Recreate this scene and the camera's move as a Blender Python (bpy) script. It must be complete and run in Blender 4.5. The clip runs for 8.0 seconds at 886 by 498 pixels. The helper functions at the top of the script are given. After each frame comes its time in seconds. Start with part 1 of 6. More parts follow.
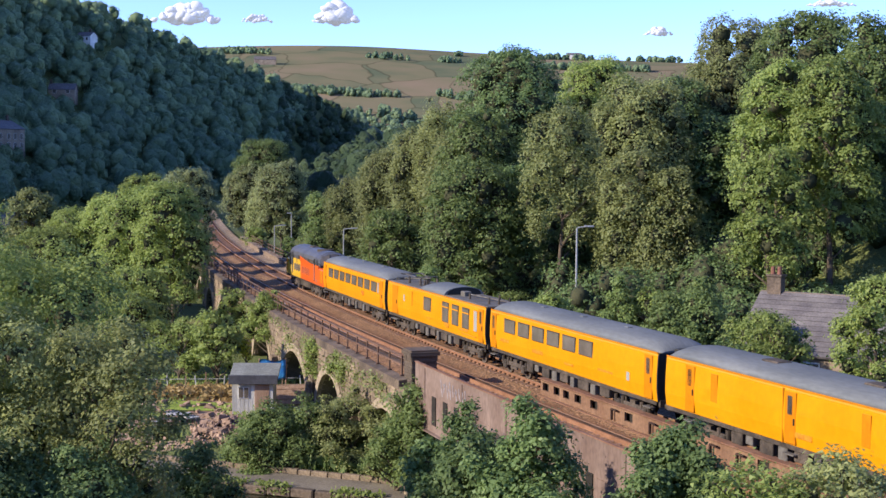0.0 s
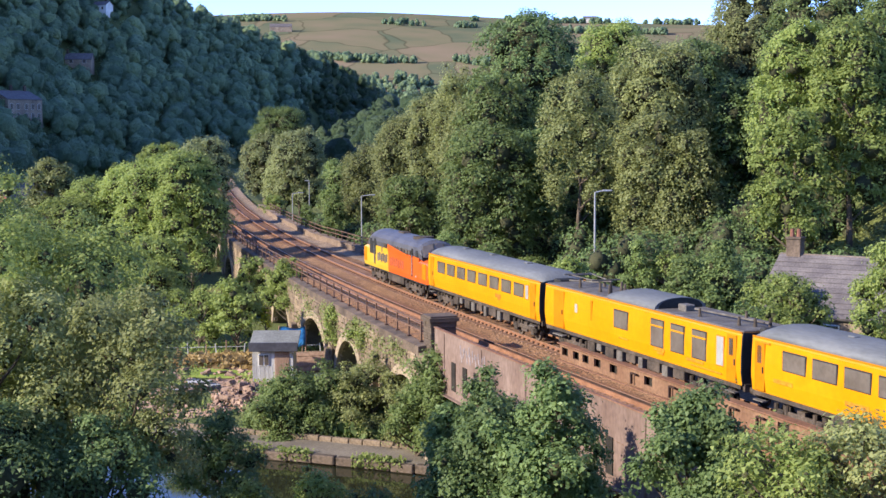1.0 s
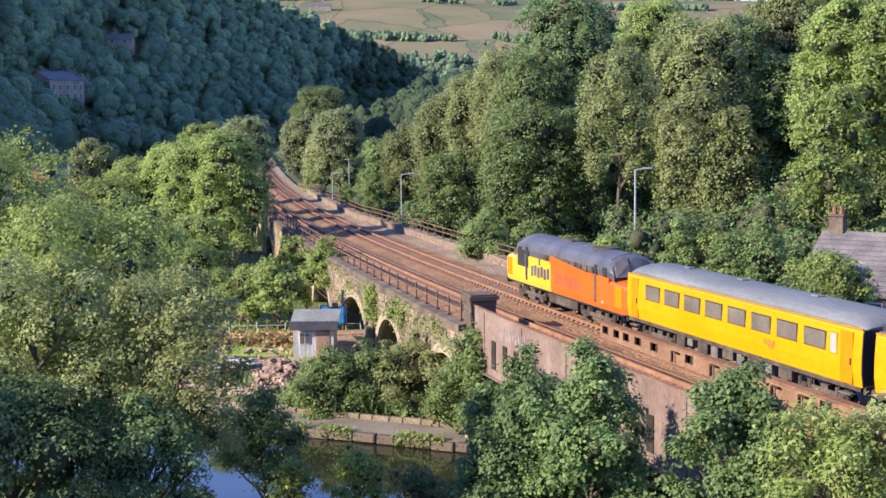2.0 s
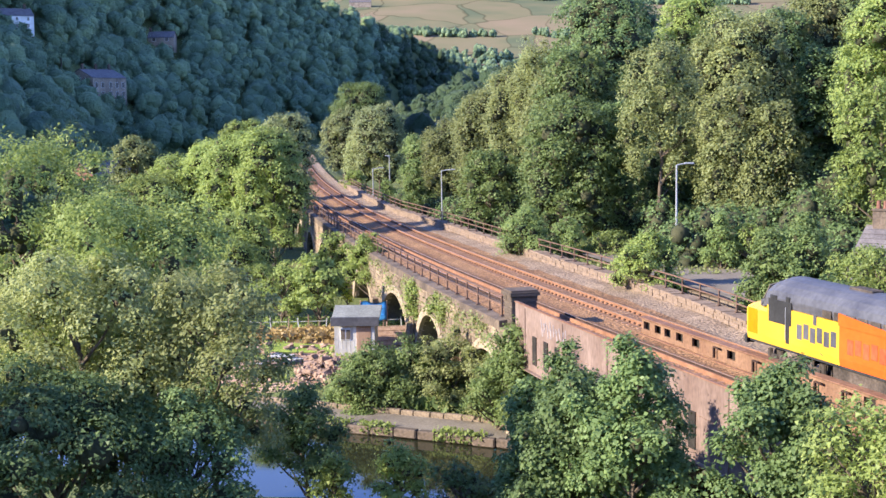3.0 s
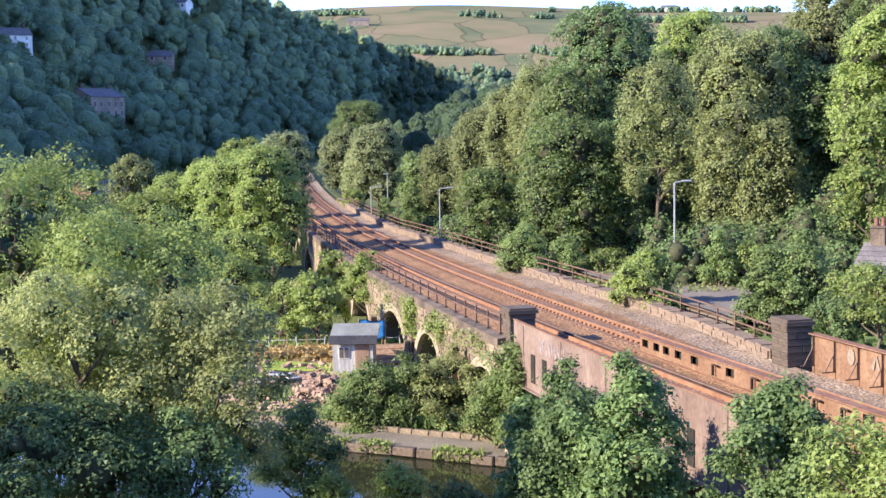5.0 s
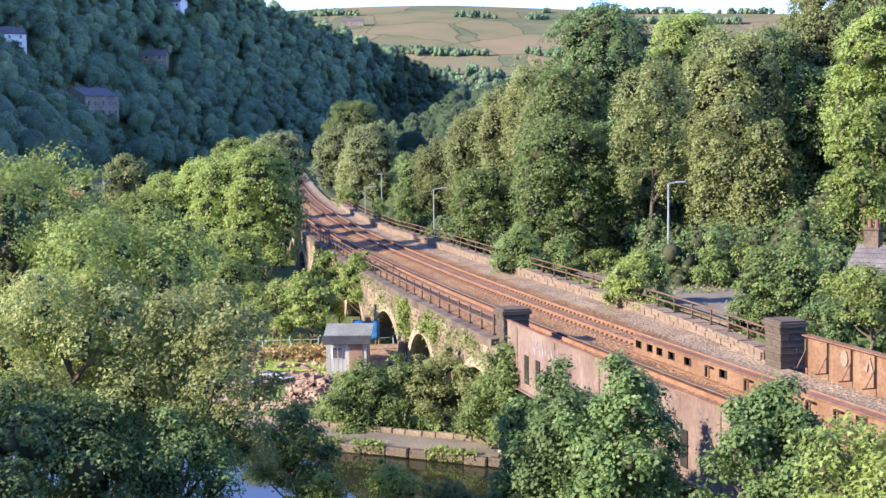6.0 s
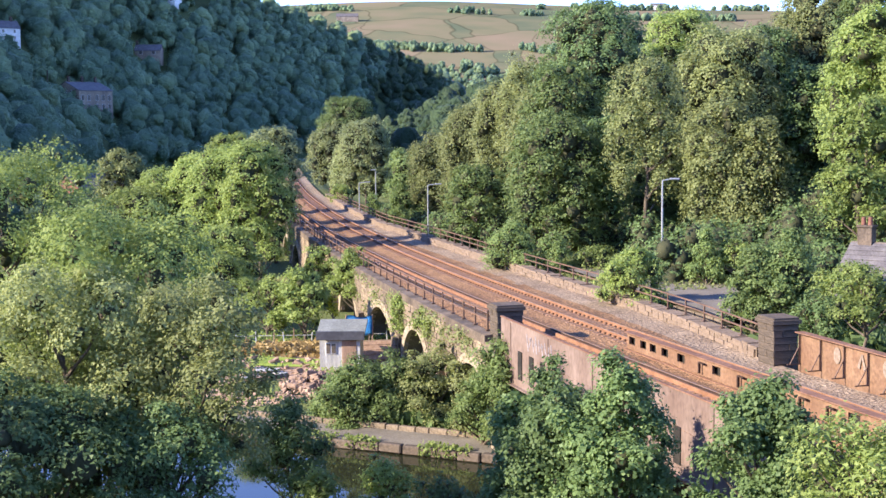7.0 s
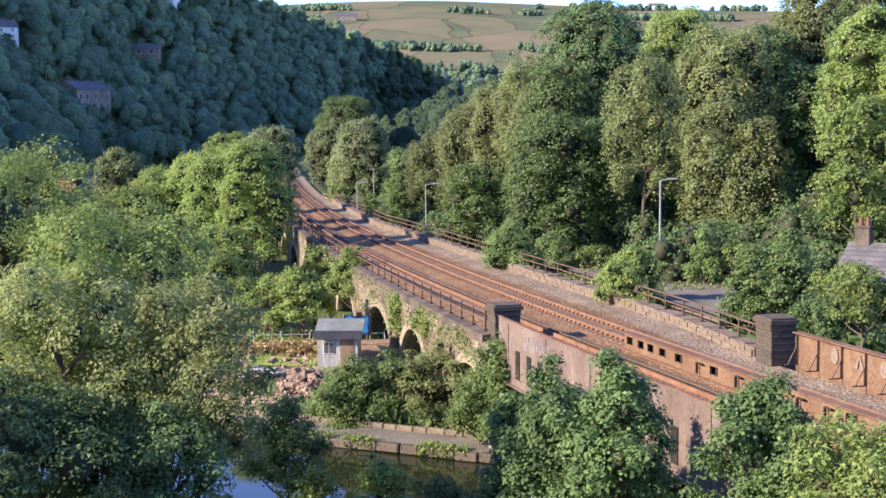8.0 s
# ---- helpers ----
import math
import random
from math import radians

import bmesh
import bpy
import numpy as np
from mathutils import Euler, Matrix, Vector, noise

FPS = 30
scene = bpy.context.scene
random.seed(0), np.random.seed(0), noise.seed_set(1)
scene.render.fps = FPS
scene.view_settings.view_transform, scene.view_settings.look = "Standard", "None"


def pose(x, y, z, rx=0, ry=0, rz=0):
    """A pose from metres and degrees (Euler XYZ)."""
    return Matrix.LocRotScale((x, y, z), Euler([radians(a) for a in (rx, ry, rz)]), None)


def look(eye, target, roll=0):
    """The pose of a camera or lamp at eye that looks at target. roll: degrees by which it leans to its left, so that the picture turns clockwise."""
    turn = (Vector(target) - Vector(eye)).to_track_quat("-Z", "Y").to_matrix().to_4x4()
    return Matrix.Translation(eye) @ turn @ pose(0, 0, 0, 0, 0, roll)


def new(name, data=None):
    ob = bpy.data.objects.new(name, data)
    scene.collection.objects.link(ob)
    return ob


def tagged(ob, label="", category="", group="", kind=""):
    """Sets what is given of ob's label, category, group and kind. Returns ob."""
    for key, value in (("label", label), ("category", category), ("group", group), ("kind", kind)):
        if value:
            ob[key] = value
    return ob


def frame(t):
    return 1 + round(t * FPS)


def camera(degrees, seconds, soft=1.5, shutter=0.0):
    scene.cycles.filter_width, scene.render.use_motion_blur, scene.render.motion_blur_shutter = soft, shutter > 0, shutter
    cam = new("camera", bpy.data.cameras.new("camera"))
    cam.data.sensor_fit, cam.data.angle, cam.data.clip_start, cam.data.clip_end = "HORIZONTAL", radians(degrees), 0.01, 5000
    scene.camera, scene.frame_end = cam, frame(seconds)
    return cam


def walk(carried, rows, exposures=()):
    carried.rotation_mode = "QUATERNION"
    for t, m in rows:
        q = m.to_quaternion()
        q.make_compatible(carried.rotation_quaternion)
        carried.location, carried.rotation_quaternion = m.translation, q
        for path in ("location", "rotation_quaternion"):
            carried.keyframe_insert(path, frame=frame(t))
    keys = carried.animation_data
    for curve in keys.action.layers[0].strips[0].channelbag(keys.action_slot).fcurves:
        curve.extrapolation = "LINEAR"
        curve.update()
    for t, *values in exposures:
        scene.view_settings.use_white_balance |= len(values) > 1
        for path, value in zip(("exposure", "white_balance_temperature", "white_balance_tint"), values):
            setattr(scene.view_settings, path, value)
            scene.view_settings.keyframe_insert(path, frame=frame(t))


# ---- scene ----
EYE = (0, 0, 11.574)
cam = camera(35.0, 8.0, soft=1.5)
PATH = [(0.0, 0.385, -3.301, -0.399), (0.5, 0.615, -3.991, -0.084), (1.0, 1.083, -4.692, 0.248), (1.5, 1.794, -5.270, 0.411),
        (2.0, 2.686, -5.555, 0.552), (3.5, 4.627, -5.711, 0.917), (4.0, 4.576, -5.372, 0.974), (4.5, 4.379, -5.026, 1.010),
        (6.0, 4.004, -4.957, 0.744), (6.5, 3.878, -5.071, 0.611), (7.0, 3.771, -5.124, 0.542), (7.5, 3.706, -5.141, 0.457),
        (8.0, 3.695, -5.141, 0.422)]
EXPOSURES = [(0.0, 1.45), (0.5, 1.66), (1.0, 1.8), (2.0, 2.02), (3.5, 2.38), (4.5, 2.3), (7.0, 2.31), (7.5, 2.2), (8.0, 2.02)]
walk(cam, [(t, pose(*EYE, 90 + p, r, y)) for t, y, p, r in PATH], EXPOSURES)

# ---- light: evening sun from the side of the valley, clear sky ----
SUN_EL, SUN_AZ = radians(26), (-1.0, -0.37)
world = bpy.data.worlds.new("sky")
scene.world = world
world.use_nodes = True
wn = world.node_tree.nodes
sky = wn.new("ShaderNodeTexSky")
sky.sky_type, sky.sun_disc = "NISHITA", False
sky.sun_elevation = SUN_EL
sky.sun_rotation = math.atan2(SUN_AZ[0], SUN_AZ[1])
sky.air_density, sky.dust_density, sky.ozone_density = 0.6, 0.0, 3.0
wn["Background"].inputs["Strength"].default_value = 0.15
tint = wn.new("ShaderNodeMix")
tint.data_type, tint.blend_type = "RGBA", "MULTIPLY"
tint.inputs[0].default_value = 1.0
tint.inputs[7].default_value = (0.64, 0.66, 0.92, 1)
world.node_tree.links.new(sky.outputs[0], tint.inputs[6])
world.node_tree.links.new(tint.outputs[2], wn["Background"].inputs["Color"])
sun = new("sun", bpy.data.lights.new("sun", "SUN"))
sun.data.energy, sun.data.angle, sun.data.color = 2.95, radians(0.6), (1.0, 0.89, 0.74)
sun_way = Vector((SUN_AZ[0], SUN_AZ[1], math.hypot(*SUN_AZ) * math.tan(SUN_EL)))
sun.matrix_world = look(sun_way * 100, (0, 0, 0))


# ---- materials ----
def surface(name, c1, c2, scale=0.5, rough=0.8, bump=0.3, fine=12.0, metal=0.0, c3=None, vary=0.25, stretch=(1, 1, 1), spec=0.3, island=0.0, dist=0.03):
    """A two-scale procedural surface: broad stains between c1 and c2, fine grain, relief."""
    m = bpy.data.materials.new(name)
    m.use_nodes = True
    n, l = m.node_tree.nodes, m.node_tree.links
    b = n["Principled BSDF"]
    tc = n.new("ShaderNodeTexCoord")
    mp = n.new("ShaderNodeMapping")
    mp.inputs["Scale"].default_value = stretch
    l.new(tc.outputs["Object"], mp.inputs["Vector"])
    big, small = n.new("ShaderNodeTexNoise"), n.new("ShaderNodeTexNoise")
    big.inputs["Scale"].default_value, big.inputs["Detail"].default_value = scale, 5
    small.inputs["Scale"].default_value, small.inputs["Detail"].default_value = fine, 4
    for t in (big, small):
        l.new(mp.outputs[0], t.inputs["Vector"])
    ramp = n.new("ShaderNodeValToRGB")
    ramp.color_ramp.elements[0].color, ramp.color_ramp.elements[1].color = (*c1, 1), (*c2, 1)
    ramp.color_ramp.elements[0].position, ramp.color_ramp.elements[1].position = 0.34, 0.66
    if c3:
        e = ramp.color_ramp.elements.new(0.8)
        e.color = (*c3, 1)
    l.new(big.outputs["Fac"], ramp.inputs["Fac"])
    hsv = n.new("ShaderNodeHueSaturation")
    l.new(ramp.outputs["Color"], hsv.inputs["Color"])
    rng = n.new("ShaderNodeMapRange")
    rng.inputs["From Min"].default_value, rng.inputs["From Max"].default_value = 0.3, 0.7
    rng.inputs["To Min"].default_value, rng.inputs["To Max"].default_value = 1 - vary, 1 + vary
    l.new(small.outputs["Fac"], rng.inputs["Value"])
    out = rng.outputs[0]
    if island:
        info, geo = n.new("ShaderNodeObjectInfo"), n.new("ShaderNodeNewGeometry")
        add = n.new("ShaderNodeMath")
        add.operation = "ADD"
        l.new(info.outputs["Random"], add.inputs[0])
        l.new(geo.outputs["Random Per Island"], add.inputs[1])
        r2 = n.new("ShaderNodeMapRange")
        r2.inputs["From Max"].default_value = 2.0
        r2.inputs["To Min"].default_value, r2.inputs["To Max"].default_value = 1 - island, 1 + island
        l.new(add.outputs[0], r2.inputs["Value"])
        mul = n.new("ShaderNodeMath")
        mul.operation = "MULTIPLY"
        l.new(out, mul.inputs[0]), l.new(r2.outputs[0], mul.inputs[1])
        out = mul.outputs[0]
    l.new(out, hsv.inputs["Value"])
    l.new(hsv.outputs["Color"], b.inputs["Base Color"])
    b.inputs["Roughness"].default_value, b.inputs["Metallic"].default_value = rough, metal
    b.inputs["Specular IOR Level"].default_value = spec
    if bump:
        bp = n.new("ShaderNodeBump")
        bp.inputs["Strength"].default_value, bp.inputs["Distance"].default_value = bump, dist
        l.new(small.outputs["Fac"], bp.inputs["Height"])
        l.new(bp.outputs["Normal"], b.inputs["Normal"])
    return m


def foliage(name, c1, c2, c3, glow=0.4, patch=2.2, relief=0.0):
    """Leaves: each card its own tint, light passing through."""
    m = bpy.data.materials.new(name)
    m.use_nodes = True
    n, l = m.node_tree.nodes, m.node_tree.links
    b = n["Principled BSDF"]
    geo, info, tc = n.new("ShaderNodeNewGeometry"), n.new("ShaderNodeObjectInfo"), n.new("ShaderNodeTexCoord")
    noi = n.new("ShaderNodeTexNoise")
    noi.inputs["Scale"].default_value, noi.inputs["Detail"].default_value = patch, 3
    l.new(tc.outputs["Object"], noi.inputs["Vector"])
    mix = n.new("ShaderNodeMath")
    mix.operation = "MULTIPLY_ADD"
    l.new(geo.outputs["Random Per Island"], mix.inputs[0])
    mix.inputs[1].default_value = 0.34
    l.new(noi.outputs["Fac"], mix.inputs[2])
    sub = n.new("ShaderNodeMath")
    sub.operation = "SUBTRACT"
    l.new(mix.outputs[0], sub.inputs[0])
    sub.inputs[1].default_value = 0.17
    ramp = n.new("ShaderNodeValToRGB")
    ramp.color_ramp.elements[0].color, ramp.color_ramp.elements[1].color = (*c1, 1), (*c3, 1)
    ramp.color_ramp.elements[0].position, ramp.color_ramp.elements[1].position = 0.15, 0.85
    e = ramp.color_ramp.elements.new(0.5)
    e.color = (*c2, 1)
    l.new(sub.outputs[0], ramp.inputs["Fac"])
    hsv = n.new("ShaderNodeHueSaturation")
    r = n.new("ShaderNodeMapRange")
    r.inputs["To Min"].default_value, r.inputs["To Max"].default_value = 0.8, 1.2
    l.new(info.outputs["Random"], r.inputs["Value"])
    l.new(r.outputs[0], hsv.inputs["Value"])
    l.new(ramp.outputs["Color"], hsv.inputs["Color"])
    l.new(hsv.outputs["Color"], b.inputs["Base Color"])
    b.inputs["Roughness"].default_value, b.inputs["Specular IOR Level"].default_value = 0.55, 0.25
    tr = n.new("ShaderNodeBsdfTranslucent")
    if relief:
        # leafy relief on the bodies of far crowns
        tuft, bp = n.new("ShaderNodeTexNoise"), n.new("ShaderNodeBump")
        tuft.inputs["Scale"].default_value, tuft.inputs["Detail"].default_value, tuft.inputs["Roughness"].default_value = 0.7, 4, 0.7
        bp.inputs["Strength"].default_value, bp.inputs["Distance"].default_value = 1.0, relief
        l.new(tc.outputs["Object"], tuft.inputs["Vector"])
        l.new(tuft.outputs["Fac"], bp.inputs["Height"])
        l.new(bp.outputs["Normal"], b.inputs["Normal"]), l.new(bp.outputs["Normal"], tr.inputs["Normal"])
    l.new(hsv.outputs["Color"], tr.inputs["Color"])
    ms = n.new("ShaderNodeMixShader")
    ms.inputs[0].default_value = glow
    l.new(b.outputs[0], ms.inputs[1]), l.new(tr.outputs[0], ms.inputs[2])
    l.new(ms.outputs[0], n["Material Output"].inputs["Surface"])
    return m


LEAF = foliage("leaf_green", (0.125, 0.185, 0.06), (0.181, 0.246, 0.0816), (0.273, 0.345, 0.126), 0.45)
LEAF_DARK = foliage("leaf_dark", (0.107, 0.167, 0.0649), (0.154, 0.226, 0.0843), (0.228, 0.312, 0.116), 0.45)
LEAF_OLIVE = foliage("leaf_olive", (0.171, 0.2, 0.0766), (0.244, 0.273, 0.106), (0.331, 0.351, 0.153), 0.45)
LEAF_BRIGHT = foliage("leaf_bright", (0.192, 0.256, 0.0695), (0.275, 0.345, 0.0989), (0.383, 0.451, 0.151), 0.5)
LEAF_GREY = foliage("leaf_silver", (0.222, 0.264, 0.118), (0.311, 0.353, 0.161), (0.411, 0.452, 0.225), 0.5)
LEAF_WILLOW = foliage("leaf_willow", (0.211, 0.237, 0.0916), (0.3, 0.33, 0.129), (0.411, 0.441, 0.182), 0.5)
# paler, bluer leaf: sky fill and distance haze are put into its colour
LEAF_HILL_HAZE = foliage("leaf_hill_haze", (0.109, 0.18, 0.105), (0.21, 0.304, 0.167), (0.371, 0.468, 0.229), 0.3, 0.09, 3.0)
# darker leaf: the hill's shade is put into the valley wood's colour
LEAF_VALLEY_SHADE = foliage("leaf_valley_shade", (0.0509, 0.0918, 0.0442), (0.0866, 0.14, 0.0663), (0.132, 0.189, 0.0829), 0.3, 0.09, 3.0)
LEAF_YELLOW = foliage("leaf_yellow", (0.277, 0.308, 0.0214), (0.389, 0.418, 0.0321), (0.555, 0.528, 0.0536))
BARK = surface("bark", (0.07, 0.05, 0.035), (0.14, 0.11, 0.08), 1.5, 0.9, 0.8, 14, stretch=(3, 3, 0.6))
BALLAST = surface("ballast", (0.19, 0.10, 0.05), (0.27, 0.155, 0.08), 0.35, 0.95, 1.0, 7, c3=(0.24, 0.165, 0.1), vary=0.65, dist=0.16)
BALLAST_GREY = surface("ballast_grey", (0.20, 0.14, 0.095), (0.29, 0.215, 0.15), 0.35, 0.95, 1.0, 6, vary=0.6, dist=0.16)
RAIL = surface("rail_rust", (0.17, 0.08, 0.042), (0.25, 0.125, 0.07), 1.2, 0.75, 0.2, 20)
RAIL_DARK = surface("rail_dark", (0.035, 0.022, 0.018), (0.07, 0.04, 0.03), 1.2, 0.6, 0.2, 20, metal=0.2)
RAILTOP = surface("rail_worn", (0.30, 0.18, 0.12), (0.40, 0.27, 0.2), 1.0, 0.4, 0.05, 20, metal=0.4)
SLEEPER = surface("sleeper", (0.17, 0.095, 0.065), (0.24, 0.14, 0.095), 1.2, 0.9, 0.5, 18, island=0.25)
STONE = surface("sandstone", (0.12, 0.09, 0.065), (0.25, 0.19, 0.13), 0.35, 0.9, 0.6, 7, c3=(0.17, 0.16, 0.09), vary=0.35, island=0.25, dist=0.05)
STONE_DARK = surface("sooty_stone", (0.06, 0.046, 0.036), (0.14, 0.105, 0.078), 0.6, 0.9, 0.6, 7, vary=0.3, island=0.25, dist=0.05)
PARAPET = surface("parapet_stone", (0.16, 0.115, 0.085), (0.25, 0.185, 0.135), 0.5, 0.9, 0.6, 6, vary=0.3, island=0.25, dist=0.05)
RING = surface("arch_stone", (0.24, 0.19, 0.135), (0.36, 0.29, 0.21), 0.6, 0.9, 0.6, 7, vary=0.3, island=0.2, dist=0.05)
JOINT = surface("mortar", (0.10, 0.085, 0.065), (0.17, 0.145, 0.11), 0.8, 0.95, 0.4, 10)
GIRDER = surface("rusty_girder", (0.13, 0.085, 0.068), (0.215, 0.155, 0.13), 0.45, 0.75, 0.3, 6, c3=(0.17, 0.09, 0.055), vary=0.22, stretch=(1, 1, 0.55))
GIRDER_IN = surface("rust_inner", (0.145, 0.077, 0.045), (0.21, 0.125, 0.075), 0.5, 0.8, 0.3, 6, c3=(0.13, 0.06, 0.035), vary=0.25)
GIRDER_TOP = surface("rust_top", (0.15, 0.072, 0.044), (0.215, 0.115, 0.072), 0.5, 0.8, 0.4, 6, vary=0.3)
IRON = surface("railing_iron", (0.09, 0.055, 0.04), (0.17, 0.10, 0.07), 1.0, 0.7, 0.3, 12)
# near-black that stands for the shade inside openings and hollows
DARK = surface("hollow_shade", (0.012, 0.010, 0.009), (0.03, 0.025, 0.02), 1.0, 0.9, 0.1, 12)
GRASS = surface("grass", (0.075, 0.10, 0.03), (0.13, 0.15, 0.045), 0.12, 0.95, 0.9, 5, c3=(0.22, 0.19, 0.08), vary=0.4, dist=0.15)
EARTH = surface("earth", (0.26, 0.165, 0.115), (0.37, 0.25, 0.18), 0.3, 0.95, 0.6, 4, vary=0.3, dist=0.1)
TARMAC = surface("tarmac", (0.13, 0.11, 0.09), (0.20, 0.17, 0.14), 0.4, 0.95, 0.4, 15)
PATHM = surface("towpath", (0.13, 0.11, 0.085), (0.20, 0.17, 0.13), 0.5, 0.95, 0.5, 8)
SLATE = surface("slate", (0.085, 0.075, 0.078), (0.14, 0.125, 0.12), 0.7, 0.75, 0.3, 9, island=0.3)
BRICK = surface("red_brick", (0.16, 0.07, 0.05), (0.23, 0.11, 0.08), 0.6, 0.85, 0.4, 9)
WHITE = surface("white_render", (0.62, 0.60, 0.55), (0.76, 0.74, 0.70), 0.4, 0.85, 0.2, 9, vary=0.1)
YELLOW = surface("yellow_coachwork", (0.55, 0.222, 0.0), (0.6, 0.248, 0.002), 0.35, 0.38, 0.03, 3, vary=0.07, spec=0.4, c3=(0.5, 0.195, 0.0))
YELLOW_DOOR = surface("yellow_door", (0.45, 0.155, 0.0), (0.49, 0.17, 0.002), 0.6, 0.45, 0.05, 4, vary=0.1)
ROOFGREY = surface("coach_roof", (0.105, 0.112, 0.115), (0.155, 0.162, 0.165), 0.4, 0.6, 0.1, 5, vary=0.15, stretch=(0.4, 2, 1))
LIME = surface("loco_yellow", (0.53, 0.31, 0.025), (0.59, 0.35, 0.035), 0.4, 0.35, 0.03, 4, vary=0.06, spec=0.4)
ORANGE = surface("loco_orange", (0.52, 0.085, 0.012), (0.58, 0.105, 0.016), 0.4, 0.35, 0.03, 4, vary=0.08, spec=0.4)
LOCOGREY = surface("loco_grey", (0.06, 0.06, 0.07), (0.10, 0.10, 0.11), 0.5, 0.45, 0.1, 5, vary=0.2)
UNDER = surface("underframe", (0.035, 0.028, 0.022), (0.09, 0.07, 0.055), 1.2, 0.85, 0.4, 9, vary=0.35)
UNDER_LIGHT = surface("underframe_grey", (0.08, 0.07, 0.062), (0.14, 0.13, 0.115), 1.5, 0.7, 0.3, 9)
GLASS = surface("coach_glass", (0.10, 0.085, 0.07), (0.15, 0.13, 0.11), 0.7, 0.12, 0.0, 5, vary=0.1, spec=0.7)
GLASS_PALE = surface("frosted_glass", (0.26, 0.26, 0.25), (0.34, 0.34, 0.32), 0.7, 0.3, 0.0, 5, vary=0.1)
BLACK = surface("black_rubber", (0.015, 0.015, 0.015), (0.03, 0.03, 0.03), 1.0, 0.7, 0.1, 9)
STEEL = surface("galvanised", (0.26, 0.27, 0.28), (0.34, 0.35, 0.36), 1.0, 0.5, 0.05, 9, metal=0.3)
FELT = surface("roof_felt", (0.15, 0.155, 0.14), (0.22, 0.225, 0.205), 0.6, 0.9, 0.3, 7)
BOARD = surface("weathered_board", (0.36, 0.35, 0.33), (0.50, 0.49, 0.46), 0.7, 0.85, 0.3, 8, stretch=(4, 4, 0.5))
TIMBER = surface("brown_timber", (0.24, 0.15, 0.10), (0.36, 0.24, 0.17), 0.8, 0.85, 0.4, 8, stretch=(4, 4, 0.5))
TARP = surface("blue_tarpaulin", (0.04, 0.22, 0.55), (0.07, 0.32, 0.68), 0.6, 0.5, 0.4, 3)
RUBBLE = surface("rubble", (0.21, 0.135, 0.095), (0.33, 0.23, 0.17), 0.6, 0.9, 0.5, 6, island=0.35)
HOUSESTONE = surface("house_stone", (0.20, 0.15, 0.11), (0.32, 0.25, 0.18), 0.25, 0.9, 0.4, 2, vary=0.25)
MOOR = None


def water_material():
    m = bpy.data.materials.new("canal_water")
    m.use_nodes = True
    n, l = m.node_tree.nodes, m.node_tree.links
    b = n["Principled BSDF"]
    b.inputs["Base Color"].default_value = (0.02, 0.022, 0.012, 1)
    b.inputs["Roughness"].default_value, b.inputs["IOR"].default_value = 0.04, 1.33
    b.inputs["Specular IOR Level"].default_value = 0.6
    t, bp = n.new("ShaderNodeTexNoise"), n.new("ShaderNodeBump")
    t.inputs["Scale"].default_value = 1.4
    bp.inputs["Strength"].default_value, bp.inputs["Distance"].default_value = 0.08, 0.05
    l.new(t.outputs["Fac"], bp.inputs["Height"]), l.new(bp.outputs["Normal"], b.inputs["Normal"])
    return m


